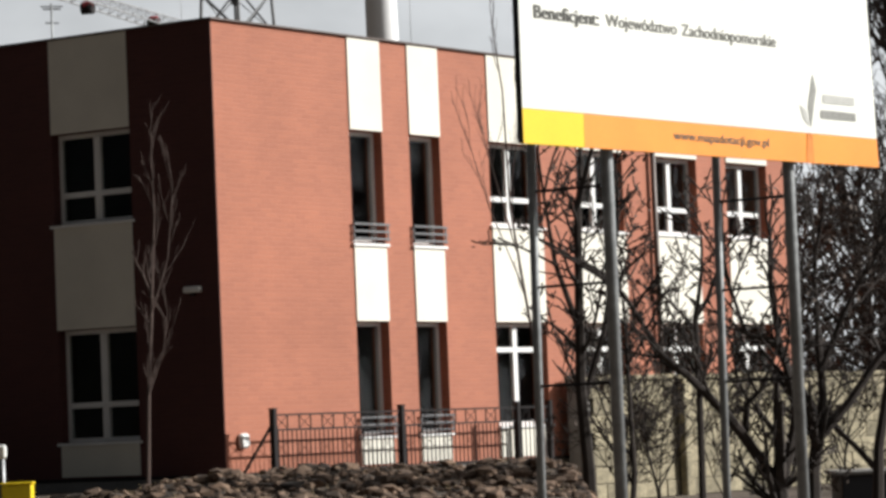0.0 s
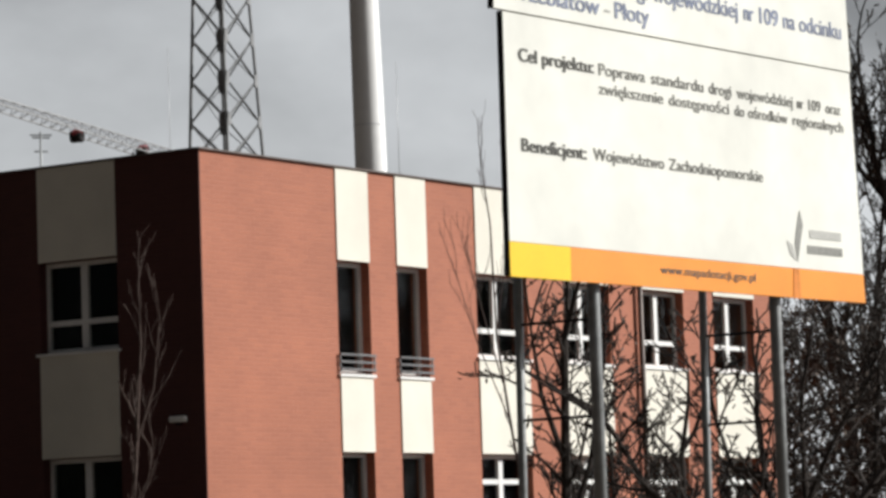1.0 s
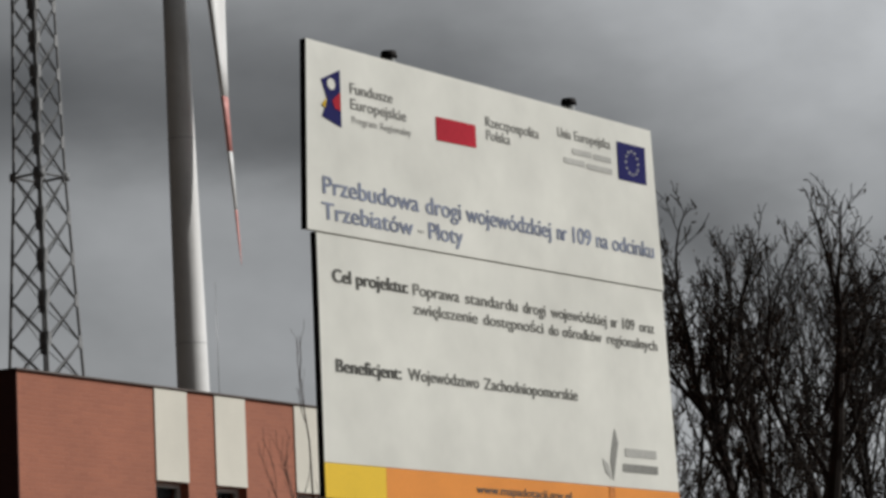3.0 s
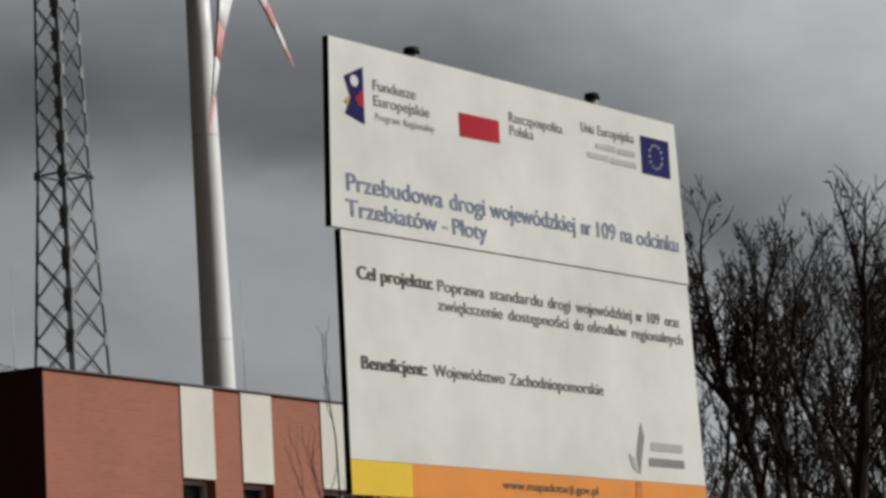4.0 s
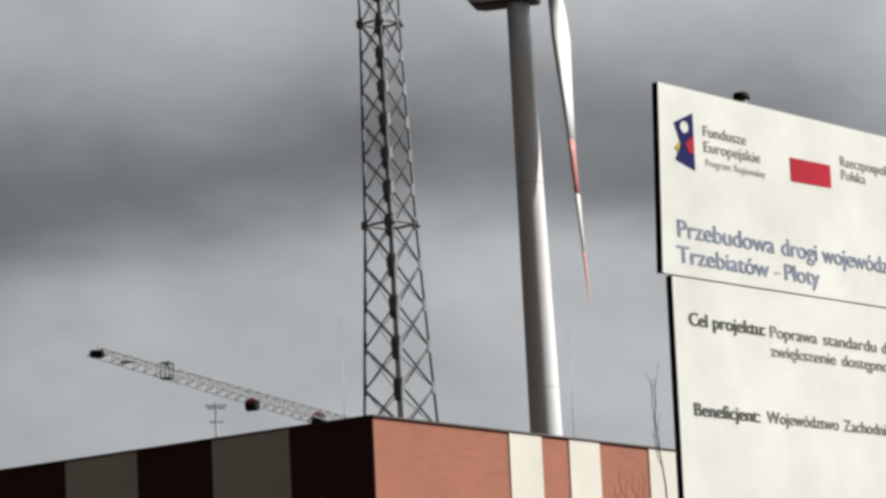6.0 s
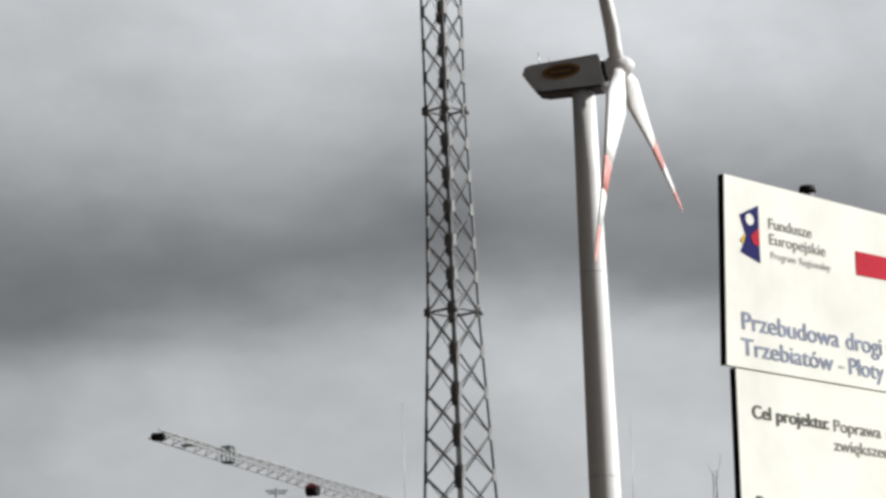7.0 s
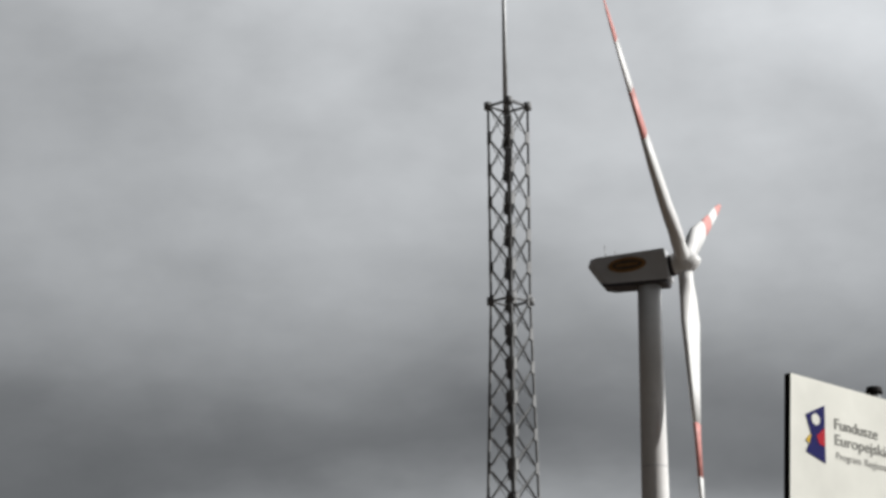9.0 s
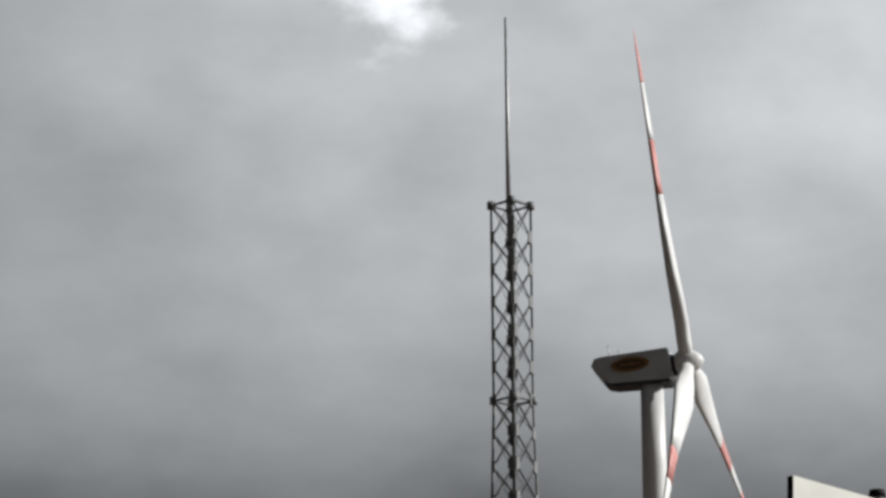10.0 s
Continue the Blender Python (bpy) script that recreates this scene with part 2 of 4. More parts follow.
BOARD_EDGE = material("black_board_edge", (0.02, 0.018, 0.018), rough=0.8, spec=0.2)
ORANGE = material("orange_print", (0.80, 0.28, 0.035), rough=0.5, vary=0.04, stain=1.5, stain_amount=0.12, bump=0, spec=0.3)
DARKER_ORANGE = material("darker_orange_print", (0.62, 0.21, 0.04), rough=0.6, vary=0.1, stain=6, stain_amount=0.25, bump=0, spec=0.2)
YELLOW = material("yellow_print", (0.86, 0.56, 0.02), rough=0.5, vary=0.04, stain=1.5, stain_amount=0.1, bump=0, spec=0.3)
INK_BLUE = material("faded_blue_ink", (0.26, 0.29, 0.38), spec=0.1, rough=0.85, vary=0.2, stain=4, stain_amount=0.25, bump=0)
INK_BLACK = material("faded_black_ink", (0.13, 0.13, 0.12), spec=0.1, rough=0.85, vary=0.2, stain=4, stain_amount=0.25, bump=0)
INK_FADED = material("worn_black_ink", (0.23, 0.23, 0.21), spec=0.1, rough=0.85, vary=0.25, stain=4, stain_amount=0.35, bump=0)
INK_GREY = material("grey_ink", (0.30, 0.30, 0.28), spec=0.1, rough=0.85, vary=0.2, bump=0)
INK_PALE = material("pale_grey_ink", (0.50, 0.50, 0.47), spec=0.1, rough=0.85, vary=0.1, bump=0)
INK_NAVY = material("navy_print", (0.022, 0.022, 0.12), spec=0.1, rough=0.85, vary=0.1, bump=0)
INK_RED = material("red_print", (0.50, 0.03, 0.05), spec=0.1, rough=0.85, vary=0.08, bump=0)
INK_GOLD = material("gold_print", (0.75, 0.5, 0.05), spec=0.1, rough=0.85, vary=0.08, bump=0)
TURBINE_WHITE = material("white_turbine_coating", (0.82, 0.82, 0.81), rough=0.45, grain=1.0, vary=0.03, stain=0.15, stain_amount=0.08, bump=0)
NACELLE_GREY = material("grey_nacelle_shell", (0.62, 0.63, 0.64), rough=0.5, grain=1.0, vary=0.04, stain=0.4, stain_amount=0.1, bump=0)
NACELLE_DARK = material("dark_collar_and_under_shade", (0.05, 0.045, 0.05), rough=0.6, bump=0)
SIGNAL_RED = material("signal_red_band", (0.68, 0.28, 0.25), rough=0.5, grain=1.0, vary=0.06, bump=0)
BADGE_OCHRE = material("ochre_badge", (0.33, 0.17, 0.05), rough=0.6, bump=0)
BADGE_BROWN = material("brown_badge_mark", (0.09, 0.055, 0.03), rough=0.6, bump=0)
MAST_STEEL = material("weathered_mast_steel", (0.22, 0.225, 0.23), rough=0.6, metal=0.0, grain=3, vary=0.2, bump=0)
CRANE_WHITE = material("white_crane_paint", (0.31, 0.31, 0.31), rough=0.5, grain=2, bump=0)
CRANE_GREEN = material("grey_green_crane_paint", (0.10, 0.15, 0.13), rough=0.5, grain=2, bump=0)
CRANE_RED = material("red_crane_paint", (0.33, 0.03, 0.04), rough=0.5, grain=2, bump=0)
BARK = material("dark_bark", (0.036, 0.027, 0.022), rough=0.95, grain=30, vary=0.3, stain=3, stain_amount=0.3, bump=0.3)
BARK_PALE = material("young_bark", (0.085, 0.056, 0.046), rough=0.9, grain=30, vary=0.25, bump=0.2)
LEAF = material("withered_leaf", (0.085, 0.062, 0.047), rough=0.8, grain=8, vary=0.4, bump=0)
BLOCK = material("concrete_block", (0.31, 0.27, 0.18), rough=0.95, grain=14, vary=0.3, stain=1.7, stain_amount=0.5, bump=0.5)
def clod_material():
    mat = material("broken_earth", (0.12, 0.078, 0.052), rough=0.95, grain=20, vary=0.4, bump=0.5)
    nt = mat.node_tree
    b = nt.nodes["Principled BSDF"]
    old = b.inputs["Base Color"].links[0].from_socket
    geo, ramp, mix = nt.nodes.new("ShaderNodeNewGeometry"), nt.nodes.new("ShaderNodeMapRange"), nt.nodes.new("ShaderNodeMix")
    ramp.inputs["To Min"].default_value, ramp.inputs["To Max"].default_value = 0.15, 1.8
    mix.data_type, mix.blend_type = "RGBA", "MULTIPLY"
    mix.inputs["Factor"].default_value = 1.0
    nt.links.new(geo.outputs["Random Per Island"], ramp.inputs["Value"])
    nt.links.new(old, mix.inputs["A"])
    nt.links.new(ramp.outputs["Result"], mix.inputs["B"])
    nt.links.new(mix.outputs["Result"], b.inputs["Base Color"])
    return mat


CLOD = clod_material()
def vary_by_object(mat, low, high):
    nt = mat.node_tree
    b = nt.nodes["Principled BSDF"]
    old = b.inputs["Base Color"].links[0].from_socket
    info, ramp, mix = nt.nodes.new("ShaderNodeObjectInfo"), nt.nodes.new("ShaderNodeMapRange"), nt.nodes.new("ShaderNodeMix")
    ramp.inputs["To Min"].default_value, ramp.inputs["To Max"].default_value = low, high
    mix.data_type, mix.blend_type = "RGBA", "MULTIPLY"
    mix.inputs["Factor"].default_value = 1.0
    nt.links.new(info.outputs["Random"], ramp.inputs["Value"])
    nt.links.new(old, mix.inputs["A"])
    nt.links.new(ramp.outputs["Result"], mix.inputs["B"])
    nt.links.new(mix.outputs["Result"], b.inputs["Base Color"])


vary_by_object(BLOCK, 0.7, 1.25)
DRY_GRASS = material("dry_grass", (0.26, 0.19, 0.10), rough=0.95, grain=6, vary=0.4, bump=0)
YELLOW_PAINT = material("yellow_cabinet_paint", (0.85, 0.62, 0.01), rough=0.45, bump=0.05)
LAMP_WHITE = material("white_lamp_cover", (0.85, 0.85, 0.82), rough=0.35, bump=0)
ASPHALT = material("dark_shed_paint", (0.035, 0.035, 0.04), rough=0.8)


# ---- mesh helpers ----
def part(name, bm, mat, parent=None, label=""):
    """Link a bmesh as one mesh object, under a thing or a part where given."""
    me = bpy.data.meshes.new(name)
    bm.to_mesh(me)
    bm.free()
    me.materials.append(mat)
    ob = new(name, me)
    if parent is not None:
        ob.parent = parent
    if label:
        ob["label"] = label
    return ob


def shared(name, me, parent, m):
    """One more object on a mesh that alike pieces share."""
    ob = new(name, me)
    ob.parent = parent
    ob.matrix_basis = m
    return ob


def mesh_of(name, bm, mat):
    me = bpy.data.meshes.new(name)
    bm.to_mesh(me)
    bm.free()
    me.materials.append(mat)
    return me


def box(bm, x0, x1, y0, y1, z0, z1, bevel=0.0, m=None):
    vs = [bm.verts.new((x, y, z)) for z in (z0, z1) for y in (y0, y1) for x in (x0, x1)]
    fs = [bm.faces.new([vs[i] for i in q]) for q in ((0, 2, 3, 1), (4, 5, 7, 6), (0, 1, 5, 4), (2, 6, 7, 3), (0, 4, 6, 2), (1, 3, 7, 5))]
    if bevel:
        es = list({e for f in fs for e in f.edges})
        r = bmesh.ops.bevel(bm, geom=es, offset=bevel, segments=1, affect="EDGES", profile=0.5)
        vs = list({v for f in r["faces"] for v in f.verts})
    if m is not None:
        for v in vs:
            v.co = m @ v.co
    return vs


def boxed(*a, **k):
    bm = bmesh.new()
    box(bm, *a, **k)
    return bm


def tube(bm, points, radii, sides=8, closed=True):
    """A round bar along a line of points."""
    rings = []
    for i, p in enumerate(points):
        p = Vector(p)
        a = Vector(points[max(i - 1, 0)])
        b = Vector(points[min(i + 1, len(points) - 1)])
        d = (b - a).normalized()
        u = d.cross(Vector((0, 0, 1)) if abs(d.z) < 0.95 else Vector((1, 0, 0))).normalized()
        v = d.cross(u)
        r = radii[i] if isinstance(radii, (list, tuple)) else radii
        rings.append([bm.verts.new(p + r * (math.cos(t) * u + math.sin(t) * v)) for t in [2 * math.pi * k / sides for k in range(sides)]])
    for a, b in zip(rings, rings[1:]):
        for k in range(sides):
            f = bm.faces.new((a[k], a[(k + 1) % sides], b[(k + 1) % sides], b[k]))
            f.smooth = sides > 5
    if closed:
        bm.faces.new(rings[0])
        bm.faces.new(rings[-1][::-1])
    return rings


def tubed(points, radii, sides=8):
    bm = bmesh.new()
    tube(bm, points, radii, sides)
    bmesh.ops.recalc_face_normals(bm, faces=bm.faces)
    return bm


def bar(bm, a, b, w, sides=4):
    tube(bm, [a, b], w / 2, sides)


def empty(name, m, label, category, group="", kind=""):
    ob = new(name)
    ob.matrix_basis = m
    return tagged(ob, label, category, group, kind)


# ---- ground ----
def ground_height(x, y):
    def ss(a, b, v):
        v = min(max((v - a) / (b - a), 0), 1)
        return v * v * (3 - 2 * v)
    rise = ss(26, 43, y)
    side = 1 - ss(1.3, 2.1, x - (y - 46) * 0.02)
    h = rise * (0.12 + 0.66 * side)
    near = ss(40, 43, y) * (1 - ss(47.5, 50.5, y)) * ss(-5.2, -3.6, x) * side
    lumps = noise.noise((x * 1.5, y * 0.9, 3.1)) * 0.22 + noise.noise((x * 4.2, y * 3.1, 8.2)) * 0.13
    h += near * (0.15 + lumps)
    return h + 0.02 * noise.noise((x * 0.6, y * 0.6, 0.0)) * (1 if abs(x) < 60 and y < 120 else 0)


def build_ground():
    def steps(lo, hi, step, far):
        out = [lo]
        while out[-1] < hi:
            out.append(out[-1] + step)
        g = step
        while out[-1] < far:
            g *= 1.35
            out.append(out[-1] + g)
        g = step
        while out[0] > -far:
            g *= 1.35
            out.insert(0, out[0] - g)
        return out
    xs, ys = steps(-8, 9, 0.17, 3500), steps(38, 58, 0.2, 3500)
    verts = [(x, y, ground_height(x, y)) for y in ys for x in xs]
    n = len(xs)
    faces = [(j * n + i, j * n + i + 1, (j + 1) * n + i + 1, (j + 1) * n + i) for j in range(len(ys) - 1) for i in range(n - 1)]
    me = bpy.data.meshes.new("ground")
    me.from_pydata(verts, [], faces)
    me.materials.append(GROUND)
    ob = new("ground", me)
    tagged(ob, "rough brown earth with dry grass, heaped before the fence", "ground", kind="structure")


build_ground()

# ---- brick building ----
ROOF, BASE = 8.35, 1.0
LONG, DEEP = 19.3, 14.0
building = empty("office_building", pose(-3.86, 51.89, 0, 0, 0, 55.4), "two-storey terracotta building with shade-darkened gable and cream panels", "building")
# columns along the sunlit wall: start, end, wide?
SUN_COLUMNS = [(3.66, 4.60, False), (5.41, 6.34, False), (7.88, 9.55, True), (10.80, 12.45, True), (13.60, 15.25, True), (16.42, 18.10, True)]
SHADE_COLUMNS = [(1.77, 3.47, True), (5.20, 6.90, True), (8.65, 10.35, True), (11.6, 13.3, True)]


def openings(columns):
    out = []
    for a, b, wide in columns:
        out.append((a, b, 5.22 if wide else 4.80, 6.73))
        out.append((a, b, 1.60 if wide else 1.52, 3.46))
    return out


def panel_spans(columns):
    out = []
    for a, b, wide in columns:
        out += [(a, b, 6.73, ROOF - 0.02), (a, b, 3.46, 5.22 if wide else 4.80), (a, b, BASE + 0.02, 1.60 if wide else 1.52)]
    return out


def wall_bmesh(length, holes, place, thick=0.36, start=0.0):
    """A wall with openings cut through it; place() maps (along, inwards, up) to the building's space."""
    bm = bmesh.new()
    xs = sorted({start, length, *[h[0] for h in holes], *[h[1] for h in holes]})
    zs = sorted({0.3, ROOF - 0.02, *[h[2] for h in holes], *[h[3] for h in holes]})
    solid = lambda i, j: 0 <= i < len(xs) - 1 and 0 <= j < len(zs) - 1 and not any(
        h[0] < (xs[i] + xs[i + 1]) / 2 < h[1] and h[2] < (zs[j] + zs[j + 1]) / 2 < h[3] for h in holes)
    face = lambda pts: bm.faces.new([bm.verts.new(place(*p)) for p in pts])
    for i in range(len(xs) - 1):
        for j in range(len(zs) - 1):
            if not solid(i, j):
                continue
            x0, x1, z0, z1 = xs[i], xs[i + 1], zs[j], zs[j + 1]
            face([(x0, 0, z0), (x1, 0, z0), (x1, 0, z1), (x0, 0, z1)])
            face([(x0, thick, z0), (x0, thick, z1), (x1, thick, z1), (x1, thick, z0)])
            if not solid(i - 1, j):
                face([(x0, 0, z0), (x0, 0, z1), (x0, thick, z1), (x0, thick, z0)])
            if not solid(i + 1, j):
                face([(x1, 0, z0), (x1, thick, z0), (x1, thick, z1), (x1, 0, z1)])
            if not solid(i, j - 1):
                face([(x0, 0, z0), (x0, thick, z0), (x1, thick, z0), (x1, 0, z0)])
            if not solid(i, j + 1):
                face([(x0, 0, z1), (x1, 0, z1), (x1, thick, z1), (x0, thick, z1)])
    bmesh.ops.remove_doubles(bm, verts=bm.verts, dist=0.0005)
    bmesh.ops.recalc_face_normals(bm, faces=bm.faces)
    return bm


on_sun = lambda s, t, z: Vector((s, t, z))
on_shade = lambda s, t, z: Vector((t, s, z))


def mapped(boxes, place):
    """Boxes (along0, along1, in0, in1, z0, z1) mapped onto one of the walls."""
    bm = bmesh.new()
    for b in boxes:
        for v in box(bm, *b):
            v.co = place(*v.co)
    bmesh.ops.recalc_face_normals(bm, faces=bm.faces)
    return bm


def window(a, b, z0, z1, wide, low_transom, place):
    """Set-back window: frame, mullion, transom, panes and sill."""
    inset, f = 0.18, 0.07
    fr = part("window", mapped([(a, a + f, inset, inset + 0.08, z0, z1), (b - f, b, inset, inset + 0.08, z0, z1),
                                (a + f, b - f, inset, inset + 0.08, z1 - f, z1), (a + f, b - f, inset, inset + 0.08, z0, z0 + f)], place), WHITE_FRAME, building, "white-framed window")
    mid, mw = (a + b) / 2, 0.07
    spans, tz = [(a + f, b - f)], None
    if wide:
        spans = [(a + f, mid - mw), (mid + mw, b - f)]
        part("mullion", mapped([(mid - mw, mid + mw, inset - 0.02, inset + 0.06, z0 + f, z1 - f)], place), WHITE_FRAME, fr)
        tz = z0 + (z1 - z0) * (0.33 if low_transom else 0.74)
        for s0, s1 in spans:
            part("transom", mapped([(s0, s1, inset - 0.015, inset + 0.06, tz - 0.045, tz + 0.045)], place), WHITE_FRAME, fr)
    for s0, s1 in spans:
        for q0, q1 in (((z0 + f, tz - 0.045), (tz + 0.045, z1 - f)) if tz else ((z0 + f, z1 - f),)):
            g = part("pane", mapped([(s0, s1, inset + 0.03, inset + 0.042, q0, q1)], place), GLASS, fr)
            g.visible_shadow = False
    part("sill", mapped([(a - 0.05, b + 0.05, -0.06, inset, z0 - 0.05, z0 - 0.003)], place), WHITE_FRAME, fr)
    # mottled grey sheet added for the reflections in the upper narrow panes
    if not wide and z0 > 4:
        part("curtain", mapped([(a + 0.1, a + 0.1 + (b - a) * 0.3, inset + 0.22, inset + 0.24, z0 + 0.1, z1 - 0.1)], place), MOTTLED_GREY, fr)


def guard(a, b, z, place):
    """Three rails before a narrow window."""
    g = part("window_guard", mapped([(a - 0.04, b + 0.04, -0.075, -0.05, z + 0.31, z + 0.345)], place), GUARD, building, "dark grey steel window guard")
    for s in (a - 0.04, b + 0.01):
        part("bracket", mapped([(s, s + 0.03, -0.05, -0.027, z + 0.04, z + 0.345)], place), GUARD, g)
    for k in range(2):
        zz = z + 0.06 + k * 0.125
        part("rail", mapped([(a - 0.04, b + 0.04, -0.075, -0.052, zz, zz + 0.035)], place), GUARD, g)


part("wall", wall_bmesh(LONG, openings(SUN_COLUMNS), on_sun, start=0.02), BRICK, building, "sunlit terracotta brick wall")
shade_place = lambda s, t, z: on_shade(s + 0.36, t, z)
# gable wall and corner strip wear the brick darkened for shade
part("wall", wall_bmesh(DEEP - 0.36, [(h[0] - 0.36, h[1] - 0.36, h[2], h[3]) for h in openings(SHADE_COLUMNS)], shade_place), SHADED_BRICK, building, "gable brick wall with its shade in the colour")
part("wall", boxed(0.0, 0.018, 0.0, 0.358, 0.3, ROOF - 0.02), SHADED_BRICK, building, "corner strip of the shade-darkened gable")
part("wall", boxed(0.36, LONG, DEEP - 0.36, DEEP, 0.3, ROOF - 0.02), BRICK, building)
part("wall", boxed(LONG - 0.36, LONG, 0.36, DEEP - 0.36, 0.3, ROOF - 0.02), BRICK, building)
part("roof", boxed(0.36, LONG - 0.36, 0.36, DEEP - 0.36, ROOF - 0.35, ROOF - 0.15), PLINTH, building, "flat grey roof")
for place, length, s0 in ((on_sun, LONG, -0.06), (on_shade, DEEP, 0.30)):
    part("roof_edging", mapped([(s0, length + 0.06, -0.06, 0.4, ROOF - 0.02, ROOF + 0.005)], place), ROOF_TRIM, building, "thin brown metal roof edging")
    part("plinth", mapped([(0.0 if place is on_sun else 0.04, length, -0.03, -0.003, 0.3, BASE - 0.05)], place), PLINTH, building, "grey plinth")
    part("base_course", mapped([(0.0 if place is on_sun else 0.05, length, -0.045, -0.003, BASE - 0.05, BASE)], place), DARK_STEEL, building, "dark damp-proof strip")
# unseen inner floor and walls, painted near-black to keep the windows dark
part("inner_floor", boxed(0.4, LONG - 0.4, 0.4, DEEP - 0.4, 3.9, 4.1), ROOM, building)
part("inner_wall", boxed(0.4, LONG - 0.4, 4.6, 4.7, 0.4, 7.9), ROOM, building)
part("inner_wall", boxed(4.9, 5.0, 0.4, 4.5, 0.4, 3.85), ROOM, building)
for columns, place in ((SUN_COLUMNS, on_sun), (SHADE_COLUMNS, on_shade)):
    for a, b, z0, z1 in panel_spans(columns):
        part("panel", mapped([(a + 0.004, b - 0.004, -0.025, -0.003, z0 + 0.012, z1 - 0.012)], place), CREAM, building, "cream rendered panel")
    for a, b, wide in columns:
        window(a, b, 5.22 if wide else 4.80, 6.73, wide, True, place)
        window(a, b, 1.60 if wide else 1.52, 3.46, wide, place is on_shade, place)
        if not wide:
            guard(a, b, 4.80, place)
            guard(a, b, 1.50, place)


def small_fittings():
    part("drainpipe", tubed([(13.45, -0.09, BASE), (13.45, -0.09, ROOF - 0.2)], 0.055, 8), ROOF_TRIM, building, "dark drainpipe")
    lamp = empty("wall_lamp", building.matrix_basis @ pose(-0.08, 0.52, 3.99), "small white bulkhead lamp on the shaded brick gable", "lamp")
    part("housing", boxed(-0.02, 0.075, -0.17, 0.17, -0.05, 0.05, bevel=0.02), LAMP_WHITE, lamp)
    part("bracket", boxed(0.0, 0.078, -0.03, 0.03, -0.10, -0.052), DARK_STEEL, lamp)
    meter = empty("meter_box", building.matrix_basis @ pose(0.42, -0.05, 1.52), "small white meter box on the sunlit brick wall", "box")
    part("case", boxed(-0.11, 0.11, -0.04, 0.047, -0.12, 0.12, bevel=0.03), LAMP_WHITE, meter)
    part("lid", boxed(-0.08, 0.08, -0.052, -0.042, -0.09, 0.09), LAMP_WHITE, meter)
    ant = empty("roof_antenna", pose(-7.4, 60.0, ROOF - 0.15), "thin roof antenna with crossed rods", "antenna")
    part("pole", tubed([(0, 0, 0), (0, 0, 1.6)], 0.02, 6), POST_STEEL, ant)
    for z, w in ((1.55, 0.2), (1.5, 0.16), (1.24, 0.12)):
        bm = bmesh.new()
        bar(bm, (-w, 0, z), (w, 0.1, z), 0.03)
        part("rod", bm, POST_STEEL, ant)

    for x, y, top in ((-4.98, 60.0, 11.3), (-0.72, 60.0, 10.9)):
        rod = empty("lightning_rod", pose(x, y, ROOF - 0.15), "thin grey lightning rod on the flat roof", "lightning rod", "lightning rods")
        part("rod", tubed([(0, 0, 0), (0, 0, top - ROOF + 0.15)], [0.008, 0.005], 6), GALVANISED, rod)
        part("foot", boxed(-0.15, 0.15, -0.15, 0.15, 0, 0.08, bevel=0.02), PLINTH, rod)


small_fittings()


# ---- railing before the building ----
def railing():
    f = empty("iron_fence", building.matrix_basis @ pose(0, -0.6, 0), "black iron fence with a crossed-square top band beside the wall", "fence")
    z0, z1 = 0.98, 1.93
    posts = [0.50, 4.02, 7.55, 8.6]
    for s in posts:
        bm = boxed(s - 0.05, s + 0.05, -0.05, 0.05, 0.3, 2.0, bevel=0.01)
        box(bm, s - 0.055, s + 0.055, -0.055, 0.055, 2.0, 2.025)
        part("post", bm, DARK_STEEL, f)
    me = mesh_of("slat", boxed(-0.0075, 0.0075, -0.0075, 0.0075, z0 + 0.03, 1.66), DARK_STEEL)
    for a, b in zip(posts, posts[1:]):
        for z in (z0, 1.66, z1 - 0.03):
            part("rail", boxed(a + 0.062, b - 0.062, -0.014, 0.014, z, z + 0.03), DARK_STEEL, f)
        n = int((b - a) / 0.12)
        for k in range(1, n):
            shared("slat", me, f, pose(a + (b - a) * k / n, 0, 0))
        m = max(1, round((b - a) / 0.33))
        w = (b - a - 0.13) / m
        for k in range(m):
            c = a + 0.065 + w * k
            if k:
                part("divider", boxed(c - 0.008, c + 0.008, -0.008, 0.008, 1.692, z1 - 0.032), DARK_STEEL, f)
            if k % 2 == 0:
                bm = bmesh.new()
                bar(bm, (c + 0.01, 0, 1.694), (c + w - 0.01, 0, z1 - 0.034), 0.016)
                bar(bm, (c + 0.01, 0.003, z1 - 0.034), (c + w - 0.01, 0.003, 1.694), 0.016)
                part("cross_ornament", bm, DARK_STEEL, f)
    # dark bar added in place of the slanting shadow left of the end post
    bm = bmesh.new()
    bar(bm, (posts[0] - 0.05, 0.0, 1.75), (posts[0] - 0.5, 0.35, 0.85), 0.05)
    part("stay", bm, DARK_STEEL, f, "dark slanting bar for the shadow beside the end post")


railing()


# ---- information board ----
board = empty("information_board", pose(0.44, 20.67, 0, 0, 0, 52.1), "large white road-project information board on steel posts", "sign")


